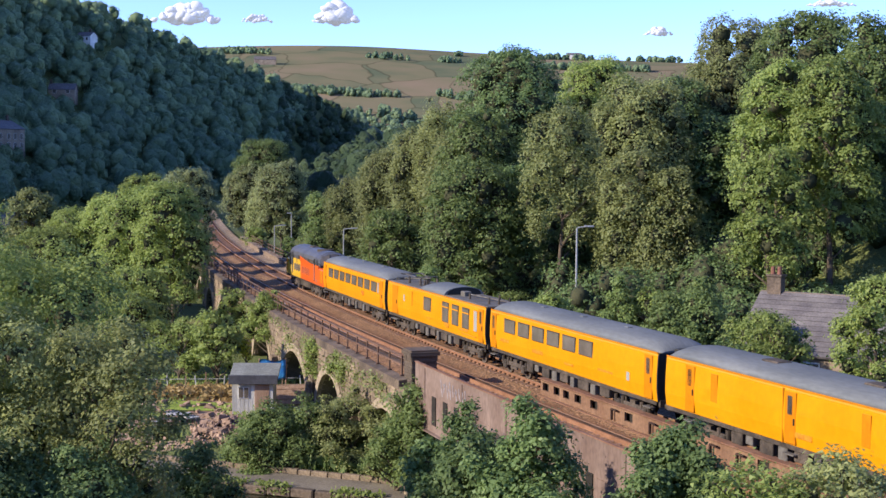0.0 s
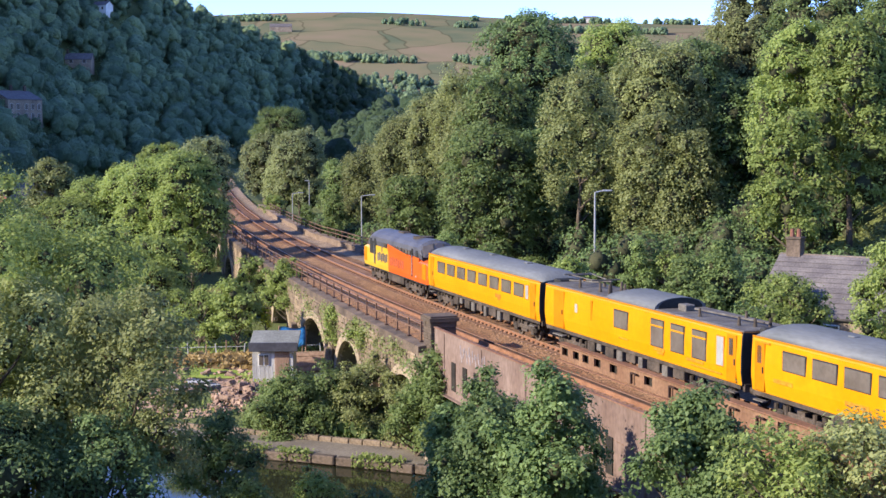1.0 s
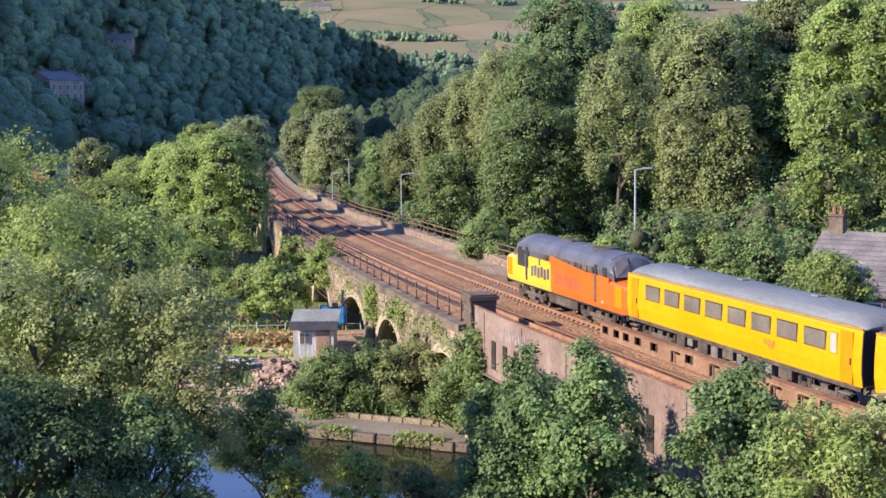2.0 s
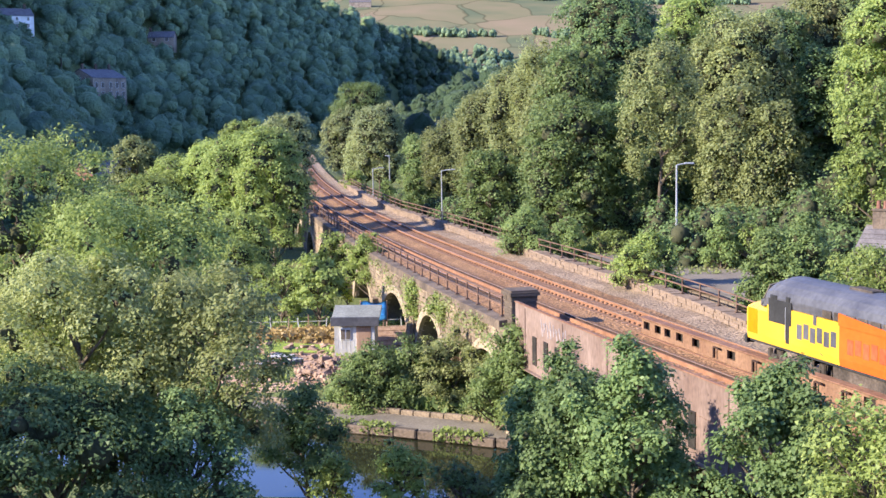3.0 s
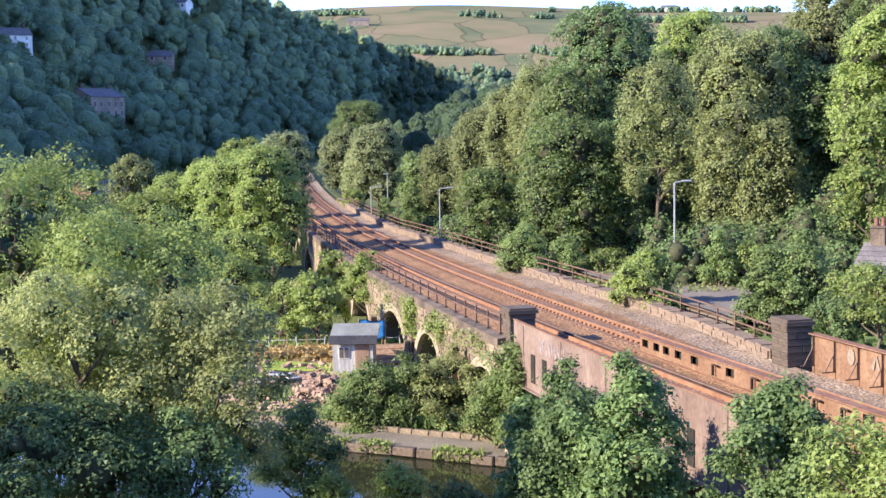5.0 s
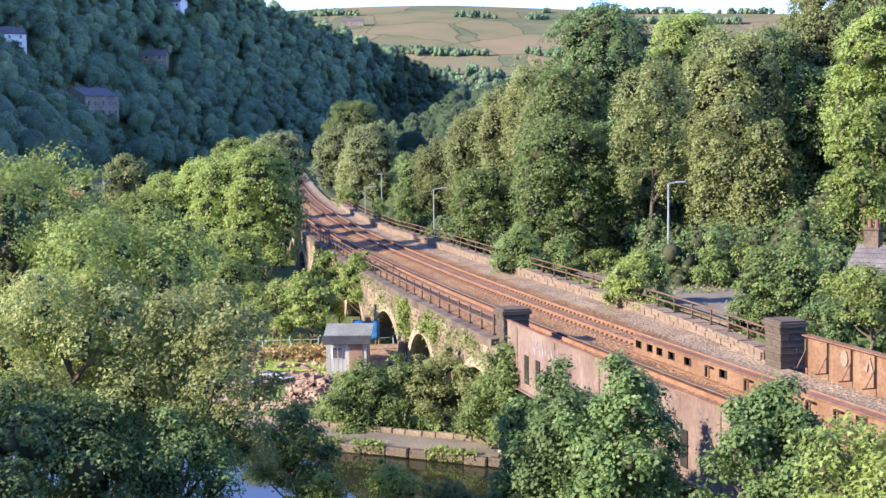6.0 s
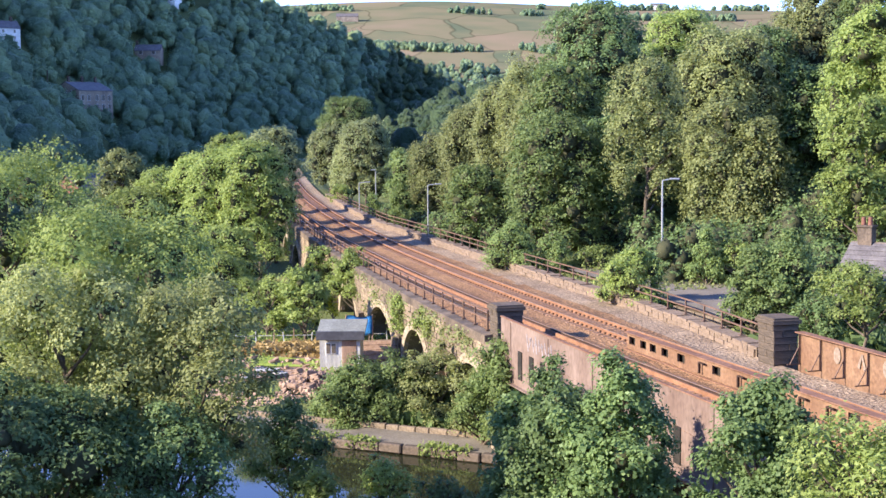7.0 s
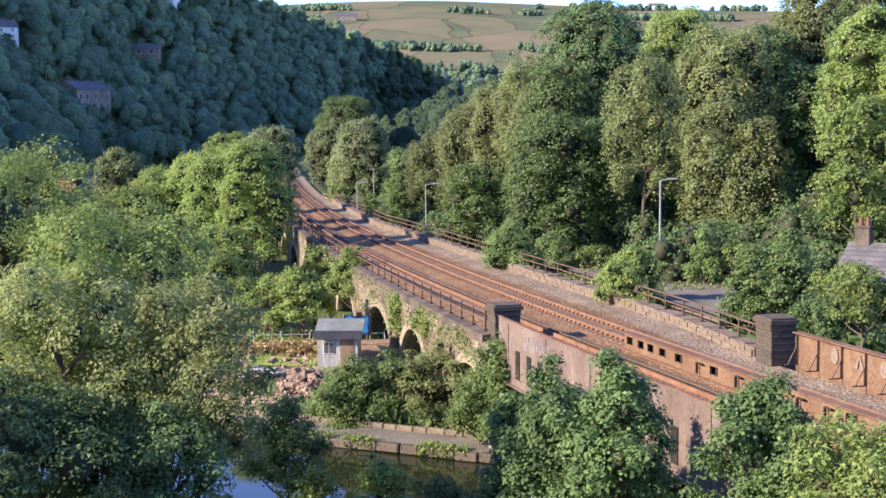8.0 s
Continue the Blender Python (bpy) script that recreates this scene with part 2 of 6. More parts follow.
def field_material():
    """Far moor: pasture and hay fields in irregular plots with dark walls between."""
    m = bpy.data.materials.new("moor_fields")
    m.use_nodes = True
    n, l = m.node_tree.nodes, m.node_tree.links
    b = n["Principled BSDF"]
    tc, mp = n.new("ShaderNodeTexCoord"), n.new("ShaderNodeMapping")
    mp.inputs["Scale"].default_value = (0.0042, 0.0026, 0)
    mp.inputs["Rotation"].default_value = (0, 0, 0.25)
    l.new(tc.outputs["Object"], mp.inputs["Vector"])
    vor, edge, noi = n.new("ShaderNodeTexVoronoi"), n.new("ShaderNodeTexVoronoi"), n.new("ShaderNodeTexNoise")
    edge.feature = "DISTANCE_TO_EDGE"
    bend, wob = n.new("ShaderNodeVectorMath"), n.new("ShaderNodeTexNoise")
    wob.inputs["Scale"].default_value, wob.inputs["Detail"].default_value = 1.1, 3
    l.new(mp.outputs[0], wob.inputs["Vector"])
    bend.operation = "MULTIPLY_ADD"
    l.new(wob.outputs["Color"], bend.inputs[0])
    bend.inputs[1].default_value = (0.9, 0.9, 0)
    l.new(mp.outputs[0], bend.inputs[2])
    for v in (vor, edge):
        v.inputs["Scale"].default_value = 2.1
        l.new(bend.outputs[0], v.inputs["Vector"])
    noi.inputs["Scale"].default_value, noi.inputs["Detail"].default_value = 0.012, 6
    l.new(tc.outputs["Object"], noi.inputs["Vector"])
    sep = n.new("ShaderNodeSeparateColor")
    l.new(vor.outputs["Color"], sep.inputs[0])
    ad = n.new("ShaderNodeMath")
    ad.operation = "MULTIPLY_ADD"
    l.new(sep.outputs[0], ad.inputs[0])
    ad.inputs[1].default_value = 0.6
    l.new(noi.outputs["Fac"], ad.inputs[2])
    sb = n.new("ShaderNodeMath")
    sb.operation = "SUBTRACT"
    l.new(ad.outputs[0], sb.inputs[0])
    sb.inputs[1].default_value = 0.3
    ramp = n.new("ShaderNodeValToRGB")
    els = ramp.color_ramp.elements
    els[0].position, els[0].color = 0.15, (0.105, 0.122, 0.075, 1)
    els[1].position, els[1].color = 0.85, (0.215, 0.165, 0.11, 1)
    e = els.new(0.45)
    e.color = (0.165, 0.15, 0.088, 1)
    l.new(sb.outputs[0], ramp.inputs["Fac"])
    st = n.new("ShaderNodeMapRange")
    st.inputs["From Max"].default_value = 0.02
    st.inputs["To Min"].default_value = 0.6
    l.new(edge.outputs["Distance"], st.inputs["Value"])
    hsv = n.new("ShaderNodeHueSaturation")
    l.new(ramp.outputs["Color"], hsv.inputs["Color"]), l.new(st.outputs[0], hsv.inputs["Value"])
    l.new(hsv.outputs["Color"], b.inputs["Base Color"])
    b.inputs["Roughness"].default_value = 1.0
    b.inputs["Specular IOR Level"].default_value = 0.0
    return m


WATER, MOOR = water_material(), field_material()


# ---- small tools ----
def mesh_from(bm, name, mats):
    me = bpy.data.meshes.new(name)
    bm.normal_update()
    bm.to_mesh(me)
    bm.free()
    for m in (mats if isinstance(mats, (list, tuple)) else [mats]):
        me.materials.append(m)
    return me


def part(name, bm, material, parent=None, label="", smooth=False):
    me = mesh_from(bm, name, material)
    if smooth:
        me.polygons.foreach_set("use_smooth", [True] * len(me.polygons))
    ob = new(name, me)
    if parent:
        ob.parent = parent
    if label:
        tagged(ob, label)
    return ob


def share(name, me, parent, m=None):
    ob = new(name, me)
    ob.parent = parent
    if m is not None:
        ob.matrix_basis = m
    return ob


def box(bm, c, s, rot=None, bevel=0.0, mat=0):
    m = Matrix.Translation(c) @ (rot or Matrix.Identity(4)) @ Matrix.Diagonal((*s, 1))
    r = bmesh.ops.create_cube(bm, size=1.0, matrix=m)
    if mat:
        for f in {f for v in r["verts"] for f in v.link_faces}:
            f.material_index = mat
    if bevel:
        es = list({e for v in r["verts"] for e in v.link_edges})
        bmesh.ops.bevel(bm, geom=es, offset=bevel, segments=1, affect="EDGES", profile=0.5)
    return bm


def one_box(c, s, rot=None, bevel=0.0):
    return box(bmesh.new(), c, s, rot, bevel)


def rod(bm, a, b, r, r2=None, seg=8):
    a, b = Vector(a), Vector(b)
    d = b - a
    m = Matrix.Translation((a + b) / 2) @ d.to_track_quat("Z", "Y").to_matrix().to_4x4()
    bmesh.ops.create_cone(bm, cap_ends=True, segments=seg, radius1=r, radius2=r if r2 is None else r2, depth=d.length, matrix=m)
    return bm


def thing(name, label, category, m=None, group="", kind=""):
    ob = new(name)
    if m is not None:
        ob.matrix_basis = m
    return tagged(ob, label, category, group, kind)


# ---- the viaduct's line, by its distance ahead ----
CV = (34.63, -0.4441, 7.614e-4, -8.665e-7)


def cx(y):
    return CV[0] + CV[1] * y + CV[2] * y * y + CV[3] * y ** 3


def slope(y):
    return CV[1] + 2 * CV[2] * y + 3 * CV[3] * y * y


def tp(y, off, z=0.0):
    """A point beside the track: off metres towards the hillside wood (negative: towards the canal)."""
    s = slope(y)
    n = math.hypot(1, s)
    return Vector((cx(y) + off / n, y - off * s / n, z))


def heading(y):
    return math.atan2(1, slope(y))


# the centre of the train's track on the viaduct
RC = (-2.9207, -33.5692, 5.1851, 0.4846, -0.6299, 0.0965)


def track_x(y):
    u = (np.maximum(y, 30.0) - 100) / 100
    return sum(c * u ** i for i, c in enumerate(RC)) + 0.391 * (30.0 - np.minimum(y, 30.0))


def rp(y, off, z=0.0):
    """A point beside the rails: off metres from the train's track towards the road."""
    s = (float(track_x(y + 0.5)) - float(track_x(y - 0.5)))
    n = math.hypot(1, s)
    return Vector((float(track_x(y)) + off / n, y - off * s / n, z))


def rail_heading(y):
    return math.atan2(1, float(track_x(y + 0.5)) - float(track_x(y - 0.5)))


def parapet_off(y):
    """The road-side parapet's inner edge, off the train's track."""
    return float(np.interp(y, (69, 73, 78, 86, 105, 116, 128, 139, 150, 158, 225), (3.35, 3.8, 4.4, 4.85, 4.75, 4.65, 4.5, 4.25, 3.7, 3.2, 3.2)))


YS = np.arange(-260, 420, 0.25)
ARC = np.concatenate([[0], np.cumsum(np.hypot(np.diff(track_x(YS)), np.diff(YS)))])


def arc(y):
    return float(np.interp(y, YS, ARC))


def at_arc(s):
    return float(np.interp(s, ARC, YS))


def off_of(x, y):
    return (x - cx(y)) / math.hypot(1, slope(y))


def sweep(profile, ys, closed=False, bm=None, caps=True, at=tp, shift=None):
    """Sweeps a profile of (off, z) along the viaduct or, with at=rp, along the rails."""
    bm = bm or bmesh.new()
    rings = [[bm.verts.new(at(y, o + (shift(y) if shift else 0.0), z)) for o, z in profile] for y in ys]
    k = len(profile)
    for a, b in zip(rings, rings[1:]):
        for i in range(k if closed else k - 1):
            bm.faces.new((a[i], a[(i + 1) % k], b[(i + 1) % k], b[i]))
    if closed and caps:
        bm.faces.new(rings[0][::-1]), bm.faces.new(rings[-1])
    bmesh.ops.recalc_face_normals(bm, faces=bm.faces[:])
    return bm


def steps(a, b, d):
    n = max(1, round((b - a) / d))
    return [a + (b - a) * i / n for i in range(n + 1)]


# ---- ground ----
L0, LU, LM = Vector((-11.2, 78.6)), Vector((0.924, -0.382)), Vector((0.382, 0.924))


def canal_q(x, y):
    """Distance behind the water's far edge line of the canal (negative: over the water)."""
    return (x - L0.x) * LM.x + (y - L0.y) * LM.y


def ramp(a, b, t):
    t = min(1.0, max(0.0, (t - a) / (b - a)))
    return t * t * (3 - 2 * t)


def toe(y):
    return -97 - 27 * ramp(150, 420, y) + 105 * ramp(480, 950, y)


def hill_left(x, y):
    d = toe(y) - x
    if d < 0:
        return -5.0
    top = 38 + 54 * ramp(260, 440, y) - 40 * ramp(680, 950, y)
    rise = 0.76 * d
    return -5 + (rise if rise < top else top + 0.06 * (rise - top)) + 3 * noise.noise((x * 0.02, y * 0.02, 0)) * ramp(0, 30, d)


def ground_z(x, y):
    q = canal_q(x, y)
    o = off_of(x, min(y, 400))
    if q < -13:
        z = max(-6.6, 9.6 - 0.46 * max(0.0, math.hypot(x * 0.6, y) - 2)) if y > -60 else 9.6
        z = min(z, 9.6)
        z = z + (-6.6 - z) * ramp(-22, -13, q) if q > -22 else z
    elif q < -0.4:
        z = -8.6
    elif q < 3.0:
        z = -6.25
    else:
        z = -6.25 + 1.1 * ramp(3, 9, q) + 0.25 * noise.noise((x * 0.2, y * 0.2, 3))
    if y > 20:
        bank = ramp(22, 40, y)
        # the far side of the railway: verge, road, wooded slope
        r = -4.0 + (3.2 + 0.6 * ramp(7, 11, o)) * ramp(4, 7, o) - 3.2 * ramp(110, 190, y) * ramp(4, 9, o)
        r += 14 * ramp(18, 60, o) + 22 * ramp(60, 220, o)
        if o > 3.5 and y < 900:
            z = z + (r - z) * bank * ramp(3.5, 5.0, o)
        if y > 215 and y < 900:
            z = z + (-0.75 - z) * ramp(215, 240, y) * ramp(-14, -8, o) * (1 - ramp(5, 12, o))
    if y > 120 or x < -60:
        z = max(z, hill_left(x, y)) if y < 1500 else z
    if y > 950:
        far = -5 + 235 * ramp(1150, 2700, y) * (1 - 0.09 * ramp(-200, 500, x)) + 10 * noise.noise((x * 0.002, y * 0.002, 5)) * ramp(1100, 1500, y)
        z = max(z if y < 1400 else -5, far)
    return z


def spread(lo, hi, mid, dense, grow):
    """Grid lines, dense about mid and wider apart away from it."""
    out = [mid]
    d = dense
    v = mid
    while v < hi:
        v += d
        d = d if v < mid + 45 else d * grow
        out.append(v)
    d, v = dense, mid
    while v > lo:
        v -= d
        d = d if v > mid - 45 else d * grow
        out.append(v)
    return sorted(out)


def build_ground():
    xs, ys = spread(-2600, 2600, -5, 1.3, 1.07), spread(-500, 4200, 85, 1.3, 1.045)
    bm = bmesh.new()
    rows = [[bm.verts.new((x, y, ground_z(x, y))) for x in xs] for y in ys]
    for j in range(len(ys) - 1):
        for i in range(len(xs) - 1):
            f = bm.faces.new((rows[j][i], rows[j][i + 1], rows[j + 1][i + 1], rows[j + 1][i]))
            f.smooth = True
            x, y = xs[i], ys[j]
            if y > 1050:
                f.material_index = 1
            elif 79 < y < 112 and -30 < x < -9 and canal_q(x, y) > 4:
                f.material_index = 2 if noise.noise((x * 0.22, y * 0.22, 1)) > -0.3 and y < 104 else 0
    return tagged(part("ground", bm, [GRASS, MOOR, EARTH]), "grassy valley floor with bare earth and distant moorland fields", "ground", kind="structure")


def line_strip(q0, q1, z0, z1, u0, u1, n=40):
    """A block along the canal from u0 to u1 between two distances from the water's edge."""
    bm = bmesh.new()
    rings = []
    for i in range(n + 1):
        u = u0 + (u1 - u0) * i / n
        j = 0.12 * noise.noise((u * 0.3, q0, 2))
        ring = []
        for q, z in ((q0, z0), (q0, z1), (q1, z1), (q1, z0)):
            p = L0 + LU * u + LM * (q + j)
            ring.append(bm.verts.new((p.x, p.y, z)))
        rings.append(ring)
    for a, b in zip(rings, rings[1:]):
        for k in range(4):
            bm.faces.new((a[k], a[(k + 1) % 4], b[(k + 1) % 4], b[k]))
    bm.faces.new(rings[0][::-1]), bm.faces.new(rings[-1])
    bmesh.ops.recalc_face_normals(bm, faces=bm.faces[:])
    return bm


def build_canal():
    bm = bmesh.new()
    c = [L0 + LU * u + LM * q for u, q in ((-60, -14.5), (70, -14.5), (70, -0.3), (-60, -0.3))]
    bm.faces.new([bm.verts.new((p.x, p.y, -6.62)) for p in c])
    tagged(part("water", bm, WATER), "still dark canal water reflecting trees and sky", "canal", kind="structure")
    tagged(part("pavement", line_strip(-0.9, 2.2, -8.6, -6.1, -60, 34), PATHM), "pale gravel towpath beside the canal", "towpath", kind="structure")
    wall = tagged(thing("wall_towpath", "low stone kerb wall along the towpath", "wall", kind="structure"))
    rng = random.Random(4)
    u = -22.0
    me = mesh_from(one_box((0, 0, 0), (1, 0.35, 0.34), bevel=0.04), "kerb_stone", STONE)
    while u < 30:
        w = rng.uniform(0.8, 1.3)
        p = L0 + LU * (u + w / 2) + LM * 2.3
        ob = share("kerb_stone", me, wall, pose(p.x, p.y, -5.98 + rng.uniform(-0.03, 0.03), 0, 0, math.degrees(math.atan2(LU.y, LU.x)) + rng.uniform(-2, 2)))
        ob.scale = (w - 0.03, 1, 1)
        u += w
    edge = thing("wall_canal", "worn stone blocks edging the canal", "canal edge", kind="structure")
    u = -22.0
    me = mesh_from(one_box((0, 0, 0), (1, 0.5, 0.5), bevel=0.06), "edge_stone", STONE_DARK)
    while u < 30:
        w = rng.uniform(0.9, 1.6)
        p = L0 + LU * (u + w / 2) + LM * (-0.95 + rng.uniform(-0.05, 0.05))
        ob = share("edge_stone", me, edge, pose(p.x, p.y, -6.34 + rng.uniform(-0.04, 0.04), 0, 0, math.degrees(math.atan2(LU.y, LU.x)) + rng.uniform(-3, 3)))
        ob.scale = (w - 0.04, 1, 1)
        u += w


build_ground()
build_canal()

# ---- viaduct ----
Y_PIL, Y_END, FACE, BACK = 79.0, 232.0, -6.9, 4.0
ARCHES = [(81.6, 3.9), (94.6, 4.0), (106.0, 5.3)] + [(120.0 + 13.2 * i, 4.7) for i in range(7)]
ARCH_TOP, ARCH_SPRING = -2.15, -6.3


def opening(y):
    """Height of the arch soffit at y, or None inside a pier."""
    for yc, h in ARCHES:
        if abs(y - yc) < h:
            return ARCH_SPRING + (ARCH_TOP - ARCH_SPRING) * math.sqrt(max(0.0, 1 - ((y - yc) / h) ** 2))
    return None


def build_viaduct():
    vd = thing("wall_viaduct", "curving sandstone railway viaduct with round arches, ivy and soot", "viaduct", kind="structure")
    ys = set(steps(Y_PIL - 1.2, Y_END, 1.5))
    for yc, h in ARCHES:
        ys |= {yc - h - 0.001, yc - h + 0.001, yc + h - 0.001, yc + h + 0.001}
        ys |= {yc + h * math.sin(radians(a)) for a in range(-85, 90, 8)}
    ys = sorted(ys)
    bm = bmesh.new()
    for a, b in zip(ys, ys[1:]):
        m = (a + b) / 2
        z0 = opening(m)
        za, zb = (opening(a) or ARCH_SPRING, opening(b) or ARCH_SPRING) if z0 is not None else (-9.0, -9.0)
        if z0 is not None and za == ARCH_SPRING and zb == ARCH_SPRING:
            za = zb = z0
        for off in (FACE, BACK):
            bm.faces.new([bm.verts.new(tp(*p)) for p in ((a, off, za), (b, off, zb), (b, off, -0.6), (a, off, -0.6))])
        bm.faces.new([bm.verts.new(tp(*p)) for p in ((a, FACE, za), (b, FACE, zb), (b, BACK, zb), (a, BACK, za))])
        bm.faces.new([bm.verts.new(tp(*p)) for p in ((a, FACE, -0.6), (b, FACE, -0.6), (b, BACK, -0.6), (a, BACK, -0.6))])
    for yc, h in ARCHES:
        for e in (yc - h, yc + h):
            bm.faces.new([bm.verts.new(tp(*p)) for p in ((e, FACE, -9), (e, BACK, -9), (e, BACK, ARCH_SPRING), (e, FACE, ARCH_SPRING))])
    bmesh.ops.remove_doubles(bm, verts=bm.verts[:], dist=0.0005)
    bmesh.ops.recalc_face_normals(bm, faces=bm.faces[:])
    part("masonry", bm, JOINT, vd)
    return vd


VIADUCT = build_viaduct()


def block_mesh(name, mat, s=(1, 1, 1), bevel=0.03):
    return mesh_from(one_box((0, 0, 0), s, bevel=bevel), name, mat)


BLOCK = block_mesh("stone_block", STONE, bevel=0.035)
BLOCK_DARK = block_mesh("stone_block", STONE_DARK, bevel=0.035)
BLOCK_RING = block_mesh("stone_block", RING, bevel=0.035)
BLOCK_PAR = block_mesh("stone_block", PARAPET, bevel=0.035)


def put_block(parent, me, y, off, z, ly, lo, lz, tilt=0.0, name="stone_block"):
    m = Matrix.Translation(tp(y, off, z)) @ Matrix.Rotation(heading(y), 4, "Z") @ Matrix.Rotation(tilt, 4, "Y")
    ob = share(name, me, parent, m @ Matrix.Diagonal((ly, lo, lz, 1)))
    return ob


def joined_blocks(name, mat, rows, parent, at=tp):
    """Many masonry blocks (y, off, z, ly, lo, lz, tilt) in one mesh."""
    vs, fs = [], []
    cube = [(-.5, -.5, -.5), (.5, -.5, -.5), (.5, .5, -.5), (-.5, .5, -.5), (-.5, -.5, .5), (.5, -.5, .5), (.5, .5, .5), (-.5, .5, .5)]
    quads = [(0, 3, 2, 1), (4, 5, 6, 7), (0, 1, 5, 4), (1, 2, 6, 5), (2, 3, 7, 6), (3, 0, 4, 7)]
    for y, off, z, ly, lo, lz, tilt in rows:
        m = Matrix.Translation(at(y, off, z)) @ Matrix.Rotation(heading(y) if at is tp else rail_heading(y), 4, "Z") @ Matrix.Rotation(tilt, 4, "Y")
        k = len(vs)
        vs += [tuple(m @ Vector((c[0] * ly, c[1] * lo, c[2] * lz))) for c in cube]
        fs += [tuple(k + i for i in q) for q in quads]
    me = bpy.data.meshes.new(name)
    me.from_pydata(vs, [], fs)
    me.materials.append(mat)
    ob = new(name, me)
    ob.parent = parent
    return tagged(ob, kind="stuff")


def face_stones():
    """Coursed stone over the canal-side face, voussoirs round the arches, a string course."""
    rng = random.Random(2)
    rows = []
    z, row = -0.45, 0
    while z > -7.0:
        h = 0.36
        y = Y_PIL - 1.0 + (row % 2) * 0.4
        while y < 215:
            w = rng.uniform(0.6, 1.05) * (1 if y < 130 else 1.6)
            zo = opening(y + w / 2)
            ring = zo is not None and z - h / 2 < zo + 0.55
            near = any(abs(y + w / 2 - yc) < hh + 0.15 for yc, hh in ARCHES) and z < ARCH_SPRING + 0.2
            if not ring and not near:
                rows.append((y + w / 2, FACE - rng.uniform(0.0, 0.05), z - h / 2, w - 0.03, 0.3, h - 0.03, 0))
            y += w
        z -= h
        row += 1
    pale = []
    for yc, hh in ARCHES:
        for a in range(-84, 90, 9):
            r = radians(a)
            y, zz = yc + (hh + 0.3) * math.sin(r), ARCH_SPRING + (ARCH_TOP - ARCH_SPRING + 0.3) * math.cos(r)
            pale.append((y, FACE - 0.05, zz, 0.155 * (hh + 0.3) * (0.92 + 0.08 * abs(math.cos(r))), 0.5, 0.62, r))
    joined_blocks("coursed_stone", STONE, rows, VIADUCT)
    near = [p for p in pale if p[0] < 125]
    for p in near:
        put_block(VIADUCT, BLOCK_RING, p[0], p[1], p[2], p[3], p[4], p[5], p[6], "arch_stone")
    joined_blocks("arch_stones", RING, [p for p in pale if p[0] >= 125], VIADUCT)
    bm = sweep([(FACE - 0.22, -0.62), (FACE - 0.22, -0.12), (FACE + 0.42, -0.06), (FACE + 0.42, -0.62)], steps(Y_PIL, 225, 3), True)
    part("string_course", bm, STONE_DARK, VIADUCT)
    for y, h in ((88.0, 1), (99.7, 1), (113.3, 1), (126.6, 1)):
        for z in np.arange(-8.6, -3.4, 0.45):
            put_block(VIADUCT, BLOCK, y, FACE - 0.25, z, 1.5 + 0.2 * (int(z * 10) % 2), 0.7, 0.43, 0, "pier_stone")


def railings(name, label, off, z, y0, y1, gap, posts_h, mat, rails, at=tp, shift=None):
    rl = thing(name, label, "railing")
    pm = mesh_from(box(one_box((0, 0, posts_h / 2), (0.09, 0.09, posts_h), bevel=0.012), (0, 0, 0.03), (0.24, 0.24, 0.06)), "post", mat)
    y = y0
    while y < y1:
        share("post", pm, rl, Matrix.Translation(at(y, off + (shift(y) if shift else 0.0), z)) @ Matrix.Rotation(heading(y), 4, "Z"))
        y += gap * (1 if y < 150 else 1.4)
    for h in rails:
        part("rail", sweep([(off - 0.035, z + h - 0.035), (off + 0.035, z + h - 0.035), (off + 0.035, z + h + 0.035), (off - 0.035, z + h + 0.035)], steps(y0, y1, 3), True, at=at, shift=shift), mat, rl)
    return rl


face_stones()
railings("railing", "rusty iron post-and-rail fence along the viaduct's canal-side edge", -6.55, -0.05, Y_PIL + 1.2, 225, 2.35, 1.15, IRON, (1.1, 0.62))
far_wall = thing("wall_parapet", "low stone parapet with flat coping on the road side", "parapet", kind="structure")
part("masonry", sweep([(0.0, -0.6), (0.0, 0.2), (0.85, 0.2), (0.85, -3.2)], steps(69.4, 226, 2), True, at=rp, shift=parapet_off), PARAPET, far_wall)
rng = random.Random(9)
y = 69.0
while y < 224:
    w = rng.uniform(0.8, 1.5) * (1 if y < 150 else 2.2)
    m = Matrix.Translation(rp(y + w / 2, parapet_off(y) + 0.37 + rng.uniform(-0.05, 0.05), 0.25 + rng.uniform(-0.03, 0.03))) @ Matrix.Rotation(rail_heading(y) + rng.uniform(-0.02, 0.02) + math.atan(parapet_off(y) - parapet_off(y + 1)), 4, "Z")
    share("coping_stone", BLOCK_PAR, far_wall, m @ Matrix.Diagonal((w - 0.02, 0.98, 0.14, 1)))
    y += w
# rough facing stones on the parapet's inner side
y = 69.5
while y < 140:
    w = rng.uniform(0.35, 0.8)
    for k in range(2):
        m = Matrix.Translation(rp(y + w / 2, parapet_off(y + w / 2) - rng.uniform(0.0, 0.06), -0.16 + 0.24 * k)) @ Matrix.Rotation(rail_heading(y) + math.atan(parapet_off(y) - parapet_off(y + 1)), 4, "Z")
        share("facing_stone", BLOCK_PAR, far_wall, m @ Matrix.Diagonal((w - 0.012, 0.2, 0.232, 1)))
    y += w
railings("railing", "thin rusty railing standing on the road-side parapet", 0.5, 0.32, 69.8, 225, 2.6, 0.95, IRON, (0.92, 0.5), rp, parapet_off)

